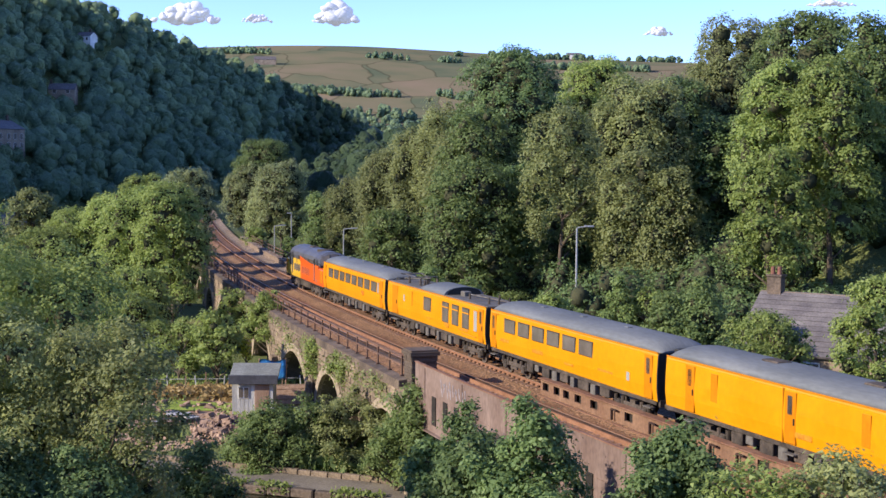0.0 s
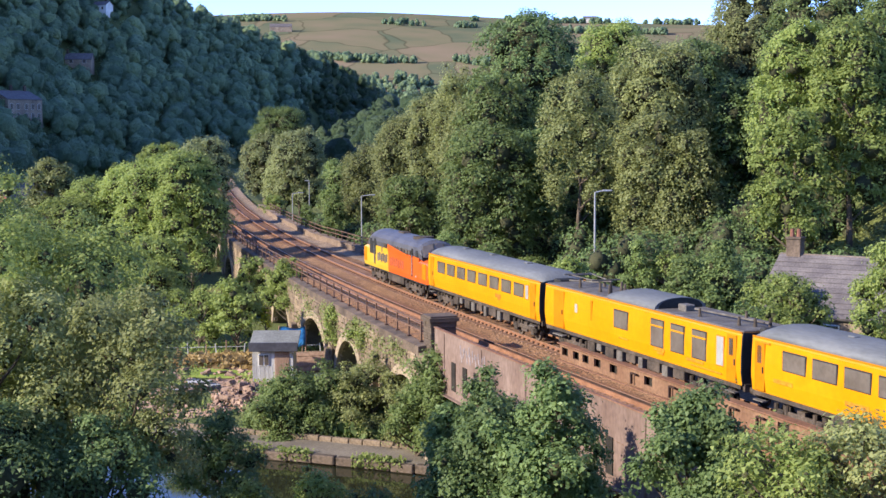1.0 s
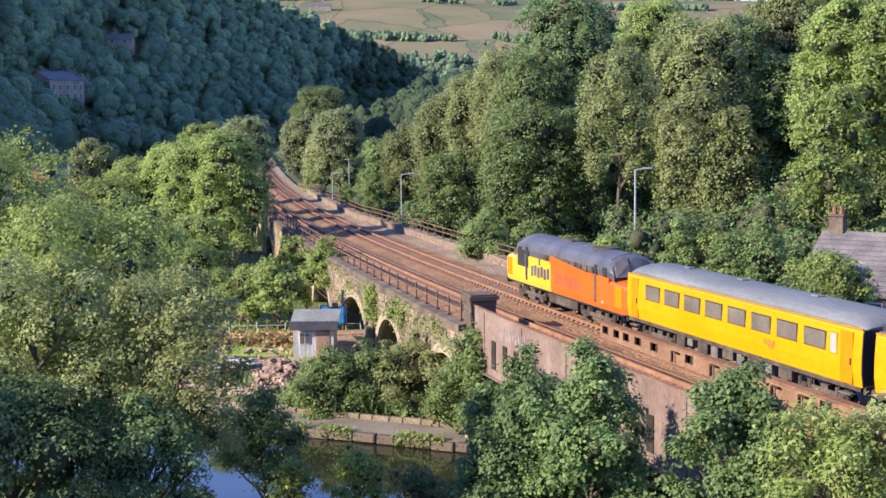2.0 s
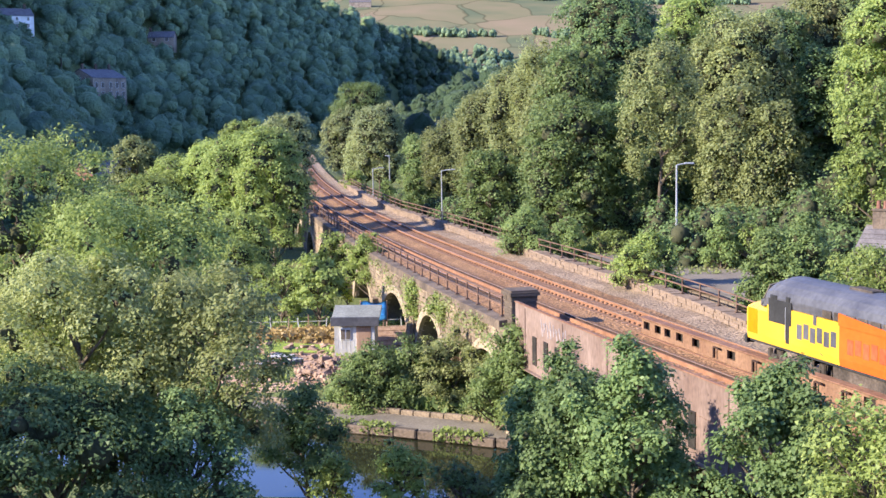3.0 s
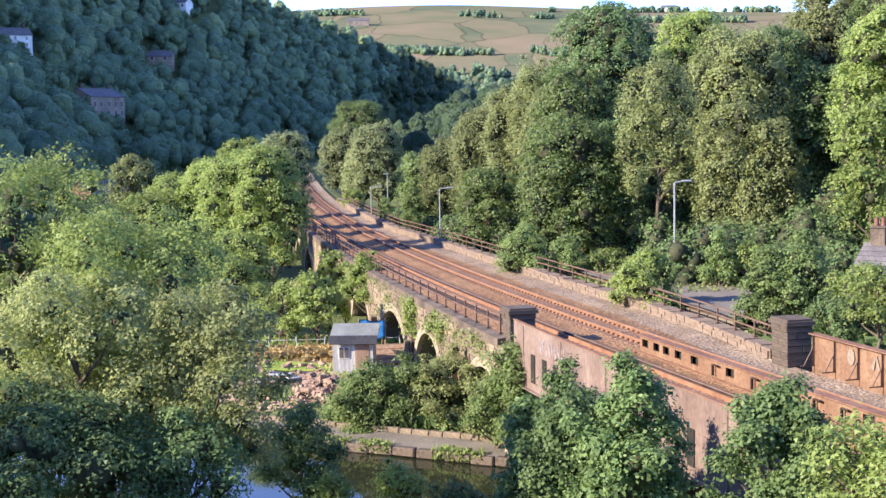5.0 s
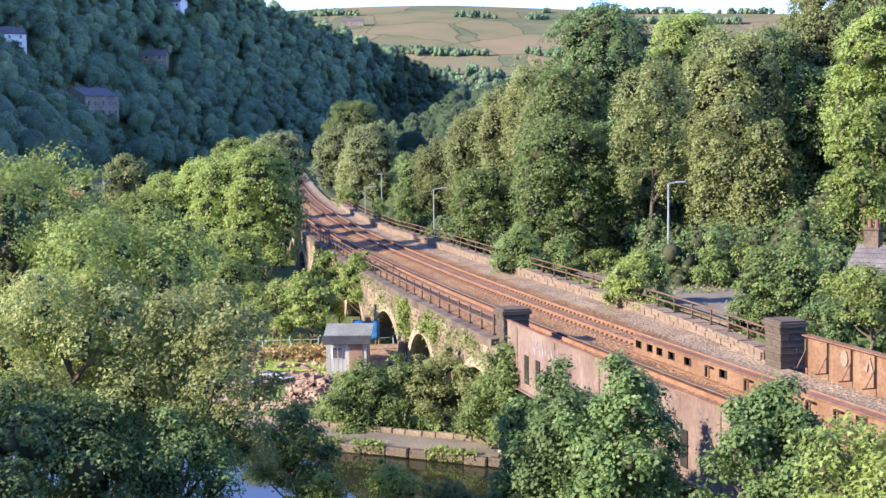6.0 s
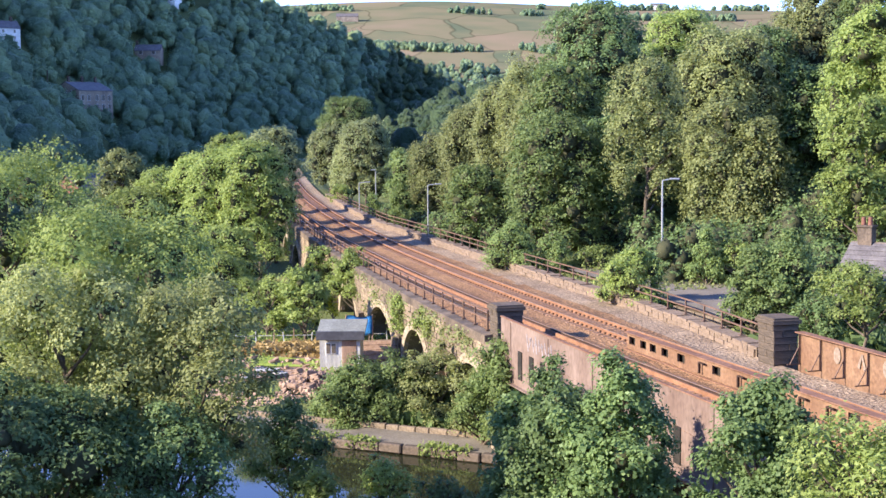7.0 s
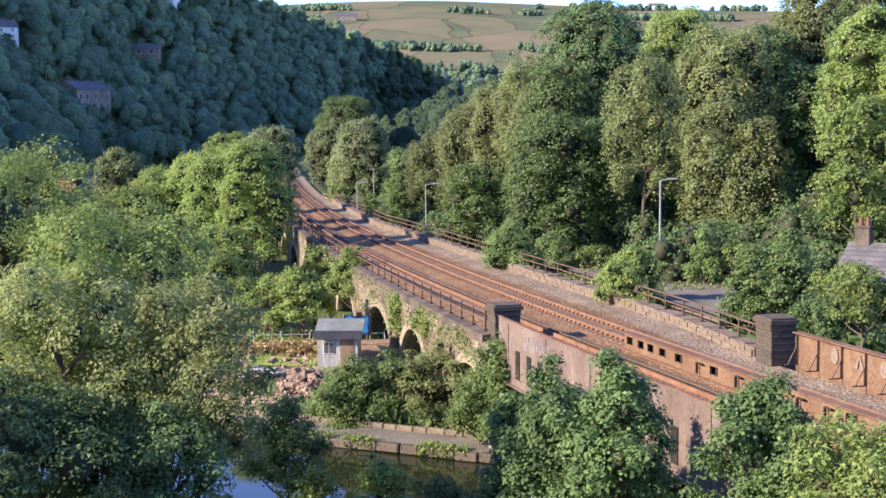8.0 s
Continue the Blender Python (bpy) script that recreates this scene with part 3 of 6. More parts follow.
# ---- track bed, rails and sleepers ----
def bed():
    ys = steps(-60, 400, 0.9)
    bm = bmesh.new()
    rings = []
    for y in ys:
        ring = []
        right = parapet_off(y) + 0.05
        left = -6.6 - float(track_x(y) - cx(y)) if y < 225 else -6.2
        for k in range(30):
            o = left + (right - left) * k / 29
            d = min(abs(o), abs(o + 4.15))
            z = -0.23 if d < 1.35 else -0.23 - 0.16 * min(1, (d - 1.35) / 0.7)
            # spoil and stones heaped towards the parapet
            z += 0.16 * max(0.0, min(1.0, (o - 2.0) / 1.5)) * (0.6 + noise.noise((o * 0.9, y * 0.5, 4)))
            ring.append(bm.verts.new(rp(y, o, z + 0.045 * noise.noise((o * 2.1, y * 1.3, 0)))))
        rings.append(ring)
    for j, (a, b) in enumerate(zip(rings, rings[1:])):
        for i in range(29):
            f = bm.faces.new((a[i], a[i + 1], b[i + 1], b[i]))
            f.smooth = True
            o = -6.6 + 10.5 * i / 29
            f.material_index = 1 if o > 1.9 + 0.5 * noise.noise((0, ys[j] * 0.2, 1)) else 0
    return tagged(part("trackbed", bm, [BALLAST, BALLAST_GREY]), "rust-brown stone ballast under two railway tracks", "ballast", kind="structure")


bed()


BALK_SHADE = surface("timber_and_rail_shade", (0.045, 0.032, 0.026), (0.085, 0.06, 0.045), 1.0, 0.85, 0.4, 8)


CHAIR = surface("rail_chair", (0.085, 0.048, 0.03), (0.14, 0.08, 0.05), 2.0, 0.85, 0.3, 15)


def track(off, label, rail, head):
    tr = thing("railway_track", label, "track", kind="structure")
    for s in (-0.7525, 0.7525):
        o = off + s
        part("rail", sweep([(o - 0.08, -0.24), (o + 0.08, -0.24), (o + 0.035, -0.17), (o + 0.045, -0.012), (o - 0.045, -0.012), (o - 0.035, -0.17)], steps(-60, 400, 2.5), True, at=rp), rail, tr)
        part("rail_head", sweep([(o - 0.03, -0.012), (o + 0.03, -0.012), (o + 0.028, 0.004), (o - 0.028, 0.004)], steps(-60, 400, 2.5), True, at=rp), head, tr, "worn running surface")
    me = mesh_from(one_box((0, 0, 0), (0.25, 2.6, 0.14), bevel=0.02), "sleeper", SLEEPER)
    y = 44.0
    far, chairs = [], []
    while y < 330:
        if y < 150:
            share("sleeper", me, tr, Matrix.Translation(rp(y, off, -0.275)) @ Matrix.Rotation(rail_heading(y), 4, "Z"))
        else:
            far.append((y, off, -0.275, 0.25, 2.6, 0.14, 0))
        for s in (-0.7525, 0.7525):
            chairs.append((y, off + s, -0.17, 0.2, 0.32, 0.09, 0))
        y += 0.66
    joined_blocks("sleepers", SLEEPER, far, tr, rp)
    joined_blocks("rail_chairs", CHAIR, chairs, tr, rp)


track(0.0, "railway track carrying the train, rusty rails on sleepers", RAIL, RAILTOP)
track(-4.15, "railway track beside the canal edge, dark rails on sleepers", RAIL_DARK, RAILTOP)
# timbers on the bridge; past it the dark strips stand for rail shadows
baulks = thing("baulk_rail_shade", "dark tarred timbers on the bridge, rail shadows painted as strips beyond it", "baulk", kind="structure")
for o in (-3.4, -4.9):
    part("baulk", sweep([(o - 0.3, -0.34), (o + 0.3, -0.34), (o + 0.28, -0.14), (o - 0.28, -0.14)], steps(34, 215, 2.5), True, at=rp), BALK_SHADE, baulks)
part_guard = thing("guard_rail", "extra rusty guard rails inside the canal-side track", "rail", kind="structure")
for o in (-4.15 - 0.45, -4.15 + 0.45):
    part("rail", sweep([(o - 0.06, -0.24), (o + 0.06, -0.24), (o + 0.04, -0.03), (o - 0.04, -0.03)], steps(40, 200, 2.5), True, at=rp), RAIL, part_guard)

# ---- girder bridge over the canal ----
def plate_girder(name, label, off, z0, z1, y0, y1, side, mat, gap=1.5, thick=0.05, lip=0.24):
    g = thing(name, label, "girder", kind="structure")
    ys = steps(y0, y1, gap)
    part("web", sweep([(off - thick / 2, z0), (off + thick / 2, z0), (off + thick / 2, z1), (off - thick / 2, z1)], ys, True), mat, g)
    part("top_flange", sweep([(off - lip, z1), (off + lip, z1), (off + lip, z1 + 0.05), (off - lip, z1 + 0.05)], ys, True), GIRDER_TOP, g)
    part("bottom_flange", sweep([(off - 0.24, z0 - 0.05), (off + 0.24, z0 - 0.05), (off + 0.24, z0), (off - 0.24, z0)], ys, True), mat, g)
    return g


near_g = plate_girder("girder_canal_side", "tall rusty riveted plate girder over the canal", -6.6, -2.2, 1.12, 30, 77.6, -1, GIRDER, lip=0.08)
me = mesh_from(one_box((0, 0, 0), (0.12, 0.05, 3.1), bevel=0.01), "stiffener", GIRDER)
for y in steps(32, 76, 5.6):
    put_block(near_g, me, y, -6.645, -0.55, 1, 1, 1, 0, "stiffener")
# slots are thin black sheets laid on the web, their shade painted
me = mesh_from(one_box((0, 0, 0), (0.62, 0.05, 1.5), bevel=0.005), "slot_shade", DARK)
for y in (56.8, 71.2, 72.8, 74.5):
    put_block(near_g, me, y, -6.65, -1.05, 1, 1, 1, 0, "slot_shade")
cen_g = thing("girder_centre", "rusty box girder between the tracks, pierced by square holes", "girder", kind="structure")


def centre_girder():
    holes = [(73.4, 0.72), (72.1, 0.7), (71.0, 0.68), (69.7, 0.72), (68.0, 0.75), (64.6, 0.75), (60.8, 0.75), (59.6, 0.6), (54.2, 0.75), (50.4, 0.75), (46.5, 0.75)]
    ys = sorted({30.0, 73.95} | {h[0] - h[1] / 2 for h in holes} | {h[0] + h[1] / 2 for h in holes})
    bm = bmesh.new()
    zs = (-0.4, -0.03, 0.38, 0.54)
    o0, o1 = -1.5, -1.38
    for a, b in zip(ys, ys[1:]):
        hole = any(abs((a + b) / 2 - h[0]) < h[1] / 2 for h in holes)
        for z0, z1 in zip(zs, zs[1:]):
            if hole and z0 == zs[1]:
                for pts in (((a, o0, z0), (a, o1, z0), (a, o1, z1), (a, o0, z1)), ((b, o0, z0), (b, o1, z0), (b, o1, z1), (b, o0, z1)),
                            ((a, o0, z0), (b, o0, z0), (b, o1, z0), (a, o1, z0)), ((a, o0, z1), (b, o0, z1), (b, o1, z1), (a, o1, z1))):
                    bm.faces.new([bm.verts.new(rp(*p)) for p in pts])
                continue
            for o in (o0, o1):
                bm.faces.new([bm.verts.new(rp(*p)) for p in ((a, o, z0), (b, o, z0), (b, o, z1), (a, o, z1))])
    bmesh.ops.remove_doubles(bm, verts=bm.verts[:], dist=0.001)
    part("web", bm, GIRDER_IN, cen_g)
    # inner web coloured as the shade seen through the holes
    part("inner_web", sweep([(-1.22, -0.3), (-1.18, -0.3), (-1.18, 0.54), (-1.22, 0.54)], steps(30, 73.9, 2), True, at=rp), DARK, cen_g)
    part("end_plate", sweep([(-1.5, -0.35), (-1.18, -0.35), (-1.18, 0.54), (-1.5, 0.54)], [73.95, 74.0], True, at=rp), GIRDER_TOP, cen_g)
    part("top_flange", sweep([(-1.64, 0.54), (-1.12, 0.54), (-1.12, 0.59), (-1.64, 0.59)], steps(30, 74.1, 2), True, at=rp), GIRDER_TOP, cen_g)
    part("bottom_angle", sweep([(-1.72, -0.33), (-1.5, -0.33), (-1.5, -0.28), (-1.72, -0.28)], steps(30, 73.9, 2), True, at=rp), GIRDER_TOP, cen_g)
    br = mesh_from(box(one_box((0, 0.06, 0.1), (0.1, 0.1, 0.5)), (-0.24, 0.06, 0.36), (0.55, 0.1, 0.06)), "bracket", RAIL_DARK)
    for y in (65.9, 62.4, 57.6, 55.7, 52.2, 48.3):
        share("bracket", br, cen_g, Matrix.Translation(rp(y, -1.6, 0.0)) @ Matrix.Rotation(rail_heading(y), 4, "Z"))


centre_girder()
far_g = plate_girder("girder_road_side", "orange-rusty plate parapet with bracing on the road side", 4.5, -2.0, 1.42, 30, 66.2, 1, GIRDER_IN, 1.5, 0.05)
brace = bmesh.new()
box(brace, (0, 0.06, 0.72), (0.06, 0.08, 1.44))
rod(brace, (0, 0.08, 0.85), (0.0, 0.55, 0.02), 0.035, seg=6)
box(brace, (0, 0.35, 0.02), (0.06, 0.7, 0.05))
brace = mesh_from(brace, "brace", IRON)
for y in (66.0, 64.2, 62.3, 60.5, 58.7, 56.9, 55.1, 53.3):
    share("brace", brace, far_g, Matrix.Translation(tp(y, 4.45, -0.1)) @ Matrix.Rotation(heading(y), 4, "Z"))
pale = surface("pale_paint", (0.17, 0.115, 0.08), (0.27, 0.21, 0.165), 1.0, 0.8, 0.1, 6)
for y, k in ((62.9, 0), (61.0, 1), (59.2, 0), (57.4, 1)):
    bm = bmesh.new()
    if k:
        rod(bm, (-0.22, 0.035, 0.55), (0, 0.035, 1.2), 0.12, 0.05, 5), rod(bm, (0.25, 0.035, 0.55), (0, 0.035, 1.2), 0.12, 0.05, 5)
    else:
        bmesh.ops.create_circle(bm, cap_ends=True, segments=12, radius=0.36, matrix=Matrix.Translation((0, 0.035, 0.85)) @ Matrix.Rotation(radians(90), 4, "X") @ Matrix.Diagonal((0.8, 1.1, 1, 1)))
    for v in bm.verts:
        v.co.y = 0.03 + max(-0.004, min(0.004, v.co.y - 0.035))
    ob = part("painted_mark", bm, pale, far_g, "faded pale paint mark")
    ob.matrix_basis = Matrix.Translation(tp(y, 4.45, 0)) @ Matrix.Rotation(heading(y), 4, "Z")
LILAC = surface("graffiti_paint", (0.17, 0.145, 0.155), (0.25, 0.22, 0.23), 1.5, 0.8, 0.0, 8, vary=0.3)
grng = random.Random(6)
for k in range(9):
    yy = 73.4 - k * 0.42
    bm = bmesh.new()
    box(bm, (0, 0, 0), (0.12, 0.012, grng.uniform(0.5, 1.0)), Matrix.Rotation(grng.uniform(-0.5, 0.5), 4, "Y"))
    if k % 2:
        box(bm, (0.05, 0, grng.uniform(-0.2, 0.3)), (0.4, 0.012, 0.11), Matrix.Rotation(grng.uniform(-0.4, 0.4), 4, "Y"))
    ob = part("graffiti", bm, LILAC, near_g, "faded pale graffiti strokes")
    ob.matrix_basis = Matrix.Translation(tp(yy, -6.634, 0.35 + grng.uniform(-0.15, 0.15))) @ Matrix.Rotation(heading(yy), 4, "Z")
deck = part("deck", sweep([(-6.5, -0.8), (4.4, -0.8), (4.4, -0.45), (-6.5, -0.45)], steps(30, 78, 3), True), STONE_DARK)
tagged(deck, "dark bridge deck under the ballast", "bridge deck", kind="structure")


def pillar(y, off, sy, so, z0, z1, label):
    p = thing("pillar", label, "pillar", kind="structure")
    rng = random.Random(int(y))
    m = Matrix.Translation(tp(y, off, 0)) @ Matrix.Rotation(heading(y), 4, "Z")
    core = part("core", one_box((0, 0, (z0 + z1) / 2), (sy - 0.12, so - 0.12, z1 - z0)), JOINT, p)
    core.matrix_basis = m
    h = 0.33
    n = int((z1 - z0) / h)
    for k in range(n):
        z = z1 - (k + 0.5) * h
        grow = 0.0 if k else 0.06
        w1 = sy * rng.uniform(0.4, 0.6)
        if k % 2:
            w2 = so * rng.uniform(0.35, 0.65)
            for a, b in ((-so / 2, -so / 2 + w2), (-so / 2 + w2, so / 2)):
                share("stone_block", BLOCK_DARK, p, m @ pose(0, (a + b) / 2, z) @ Matrix.Diagonal((sy + rng.uniform(-0.03, 0.02), b - a - 0.02, h - 0.02, 1)))
            continue
        for a, b in ((-sy / 2, -sy / 2 + w1), (-sy / 2 + w1, sy / 2)):
            share("stone_block", BLOCK_DARK, p, m @ pose((a + b) / 2, 0, z) @ Matrix.Diagonal((b - a - 0.02, so + grow + rng.uniform(-0.02, 0.02), h - 0.02, 1)))
    share("cap_stone", BLOCK_DARK, p, m @ pose(0, 0, z1 + 0.09) @ Matrix.Diagonal((sy + 0.26, so + 0.26, 0.2, 1)))
    share("cap_stone", BLOCK_DARK, p, m @ pose(0, 0, z1 + 0.24) @ Matrix.Diagonal((sy + 0.1, so + 0.1, 0.12, 1)))
    return p


pillar(78.9, -5.9, 1.4, 1.5, -8.5, 1.32, "sooty stone pillar with a broad cap at the bridge end")
pillar(67.7, 4.25, 1.55, 1.35, -3.0, 1.72, "tall sooty stone pillar with a flat cap")


def face_ivy():
    """Ivy, ferns and weeds rooted in the viaduct's face."""
    rng = np.random.default_rng(17)
    pts, nr, sz = [], [], []
    for _ in range(52):
        y0, z0, w = rng.uniform(81, 128), -0.3 - 2.6 * rng.random() ** 1.4, rng.uniform(0.25, 0.9)
        for _ in range(int(130 * w)):
            y, z = y0 + rng.normal() * w, z0 + rng.normal() * w * 0.6
            so = opening(y)
            if z > -0.15 or (so is not None and z < so + 0.2):
                continue
            pts.append(tp(y, FACE - 0.12 - abs(rng.normal()) * 0.3 * w, z)[:])
            nr.append(rng.normal(size=3) * 0.7 + np.array([-0.8, -0.5, 0.4]))
            sz.append(rng.uniform(0.05, 0.13))
    nr = np.array(nr)
    nr /= np.linalg.norm(nr, axis=1)[:, None]
    a = np.cross(nr, rng.normal(size=nr.shape))
    a /= np.linalg.norm(a, axis=1)[:, None]
    b = np.cross(nr, a)
    p, q = np.array(pts), np.array(sz)[:, None]
    v = np.stack([p - a * q, p + b * q * 0.7, p + a * q, p - b * q * 0.7], 1).reshape(-1, 3)
    me = bpy.data.meshes.new("ivy")
    me.from_pydata(v.tolist(), [], np.arange(len(v)).reshape(-1, 4).tolist())
    me.materials.append(LEAF_OLIVE)
    tagged(new("ivy", me), "patches of ivy and weeds growing from the masonry", "ivy", kind="stuff")


face_ivy()


# ---- trees ----
def card_mesh(name, pts, nrm, size, mats, core=None, rng=None, folded=True, body=None):
    """Leaves at pts, facing nrm: small folded cards or plain three-cornered ones; core: the twig mass within (verts,
    tris), its dark body colour standing for inner shade.
    """
    n = len(pts)
    a = np.cross(nrm, rng.normal(size=(n, 3)))
    a /= np.linalg.norm(a, axis=1)[:, None] + 1e-9
    b = np.cross(nrm, a)
    s = size[:, None]
    w = rng.uniform(0.55, 0.85, (n, 1))
    c = 4 if folded else 3
    if folded:
        v = np.stack([pts - a * s, pts + b * s * w - nrm * s * 0.25, pts + a * s, pts - b * s * w - nrm * s * 0.25], 1).reshape(-1, 3)
    else:
        v = np.stack([pts - a * s, pts + a * s * 0.7 + b * s * w, pts + a * s * 0.3 - b * s * w], 1).reshape(-1, 3)
    loops = np.arange(c * n)
    starts, total = np.arange(n) * c, np.full(n, c)
    if core is not None:
        cv, cf = core
        loops = np.concatenate([loops, cf.ravel() + len(v)])
        starts = np.concatenate([starts, c * n + np.arange(len(cf)) * 3])
        total = np.concatenate([total, np.full(len(cf), 3)])
        v = np.concatenate([v, cv])
    me = bpy.data.meshes.new(name)
    me.vertices.add(len(v)), me.loops.add(len(loops)), me.polygons.add(len(starts))
    me.vertices.foreach_set("co", v.astype(np.float32).ravel())
    me.loops.foreach_set("vertex_index", loops.astype(np.int32))
    me.polygons.foreach_set("loop_start", starts.astype(np.int32))
    me.polygons.foreach_set("loop_total", total.astype(np.int32))
    me.materials.append(mats)
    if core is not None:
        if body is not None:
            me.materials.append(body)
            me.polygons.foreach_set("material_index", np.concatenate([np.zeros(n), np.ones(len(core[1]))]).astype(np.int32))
        else:
            me.polygons.foreach_set("use_smooth", np.concatenate([np.zeros(n), np.ones(len(core[1]))]).astype(bool))
    me.update(calc_edges=True)
    return me


# near-black crown cores: the shade between leaves and branches is painted in
TWIG_SHADE = surface("twig_shade", (0.035, 0.04, 0.018), (0.06, 0.06, 0.03), 2.0, 0.95, 0.6, 9)
def ball(level):
    bm = bmesh.new()
    bmesh.ops.create_icosphere(bm, subdivisions=level, radius=1.0)
    v, f = np.array([v.co[:] for v in bm.verts]), np.array([[v.index for v in f.verts] for f in bm.faces])
    bm.free()
    return v, f


ICO_V, ICO_F = ball(1)
BALL_V, BALL_F = ball(2)


def crown_lobes(rng, shape, w, h, count, rag):
    """Centres and radii of a crown's billows, w wide and h high, its foot at 0."""
    cs, rs = [], []
    half = w / 2
    for i in range(count):
        k = ((i + 0.5) / count) ** 0.9
        th = i * 2.399 + rng.uniform(-0.6, 0.6)
        if shape == "dome":
            prof = math.sqrt(max(0.03, 1 - (abs(k - 0.42) / 0.66) ** 2.4))
        elif shape == "cone":
            prof = 0.95 * (1 - k) ** 0.62 + 0.08
        elif shape == "column":
            prof = 0.92 * math.sqrt(max(0.04, 1 - (abs(k - 0.45) / 0.62) ** 3))
        else:
            prof = 0.97 * math.sqrt(max(0.03, 1 - k ** 2.2))
        r = rng.uniform(0.22, 0.42) * (0.7 + 0.35 * prof) * (1 - 0.25 * rag)
        rad = max(0.0, prof - r * 0.75) * (rng.uniform(0.2, 0.8) if i % 4 == 3 else rng.uniform(0.8, 1.06))
        cs.append((rad * math.cos(th) * half, rad * math.sin(th) * half, h * (0.06 + 0.84 * k) + rng.uniform(-0.1, 0.1) * half))
        rs.append(r * half)
        if rag and i % 2 == 0:
            # a shoot standing out of the crown
            q = rng.uniform(0.88, 1.1 + 0.12 * rag)
            th += rng.uniform(-0.4, 0.4)
            cs.append((prof * q * math.cos(th) * half, prof * q * math.sin(th) * half, h * (0.08 + 0.88 * k) + rng.uniform(0, 0.2) * half))
            rs.append(rng.uniform(0.1, 0.17) * half)
    return np.array(cs), np.array(rs)


def grow_crown(seed, w, h, mat, shape, leaf, spray, cover, droop=0.0, rag=0.0, folded=False, inner=0.55, cap=28000):
    """A crown of sprays of leaves over uneven billows. leaf and spray: half their size in metres."""
    rng = np.random.default_rng(seed)
    count = int(min(64, max(16, 13 + 0.3 * w * h)))
    cs, rs = crown_lobes(rng, shape, w, h, count, rag)
    area = math.pi * w * h * 0.95
    leaves = int(min(cap, cover * area / (leaf * leaf * 1.1)))
    per = max(6, int(1.6 * (spray / leaf) ** 1.6))
    want = leaves // per + 1
    pick = rng.choice(len(cs), want * 4, p=rs ** 2 / (rs ** 2).sum())
    d = rng.normal(size=(want * 4, 3))
    d /= np.linalg.norm(d, axis=1)[:, None]
    d[:, 2] = np.where(d[:, 2] < -0.35, -d[:, 2], d[:, 2])
    lump = 1 + 0.14 * np.sin(5 * d[:, 0] + pick * 1.7) * np.sin(4 * d[:, 1] + pick)
    p = cs[pick] + d * (rs[pick] * lump)[:, None]
    gap = np.linalg.norm(p[:, None, :] - cs[None], axis=2) / rs[None]
    p, d = p[gap.min(1) > 0.84][:want], d[gap.min(1) > 0.84][:want]
    # sprays differ in size and hang outwards
    k = rng.uniform(0.6, 1.35, len(p))
    idx = np.repeat(np.arange(len(p)), per)
    o = np.clip(rng.normal(size=(len(idx), 3)), -1.9, 1.9) * (spray * 0.5 * k[idx])[:, None] * np.array([1, 1, 0.55 + 0.6 * droop])
    flat = np.hypot(o[:, 0], o[:, 1])
    pts = p[idx] + o
    pts[:, 2] -= flat * (0.25 + droop) * rng.uniform(0.3, 1.2, len(idx))
    nrm = d[idx] * 0.75 + np.array([0, 0, 0.4]) + o / (spray + 1e-6) * 0.35 + rng.normal(size=(len(idx), 3)) * 0.38
    nrm /= np.linalg.norm(nrm, axis=1)[:, None]
    size = leaf * rng.uniform(0.55, 1.3, len(idx))
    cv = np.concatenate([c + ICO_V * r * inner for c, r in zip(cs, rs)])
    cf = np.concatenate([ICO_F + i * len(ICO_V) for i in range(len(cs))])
    return card_mesh("crown", pts, nrm, size, mat, (cv, cf), rng, folded, TWIG_SHADE), cs


def grow_trunk(seed, cs, foot, w, h):
    """A tapered trunk from the ground at -foot with limbs reaching into the crown."""
    rng = random.Random(seed)
    bm = bmesh.new()
    r = 0.07 + 0.011 * (h + foot)
    top = 0.72 * h
    p, n = Vector((0, 0, -foot - 0.4)), 6
    for i in range(n):
        q = Vector((rng.uniform(-0.03, 0.03) * w, rng.uniform(-0.03, 0.03) * w, -foot + (foot + top) * (i + 1) / n))
        rod(bm, p, q, r, r * 0.8, 8)
        p, r = q, r * 0.8
    for c in cs[:: max(1, len(cs) // 14)]:
        c = Vector(c)
        a = Vector((0, 0, max(-0.3 * foot, min(top * 0.9, c.z - 0.35 * w))))
        mid = a.lerp(c, 0.5) + Vector((0, 0, -0.03 * w))
        rod(bm, a, mid, 0.045 + 0.006 * w, 0.03 + 0.003 * w, 6), rod(bm, mid, c, 0.03 + 0.003 * w, 0.012, 6)
    return mesh_from(bm, "trunk", BARK)


KINDS = {}


def proto(key, seed, mat, shape, leaf, spray, cover, droop=0.0, rag=0.0, folded=False, inner=0.55):
    """One kind of tree."""
    KINDS[key] = (seed, mat, shape, leaf, spray, cover, droop, rag, folded, inner)


proto("oak", 1, LEAF_DARK, "dome", 0.17, 0.75, 1.6)
proto("ash", 2, LEAF, "dome", 0.16, 0.7, 1.5)
proto("ash2", 3, LEAF, "column", 0.12, 0.5, 1.5)
proto("willow", 4, LEAF_OLIVE, "column", 0.15, 0.6, 1.45, 0.5)
proto("birch", 5, LEAF_OLIVE, "dome", 0.13, 0.6, 1.25, 0.8, 0.4, inner=0.4)
proto("lime", 6, LEAF_BRIGHT, "dome", 0.15, 0.6, 1.5)
proto("poplar", 7, LEAF_GREY, "dome", 0.2, 0.7, 1.4, 0.2)
proto("column", 8, LEAF_OLIVE, "column", 0.15, 0.6, 1.5)
proto("shrub", 9, LEAF, "bush", 0.1, 0.4, 1.5)
proto("shrub_bright", 10, LEAF_BRIGHT, "bush", 0.1, 0.4, 1.5, 0.0, 0.4)
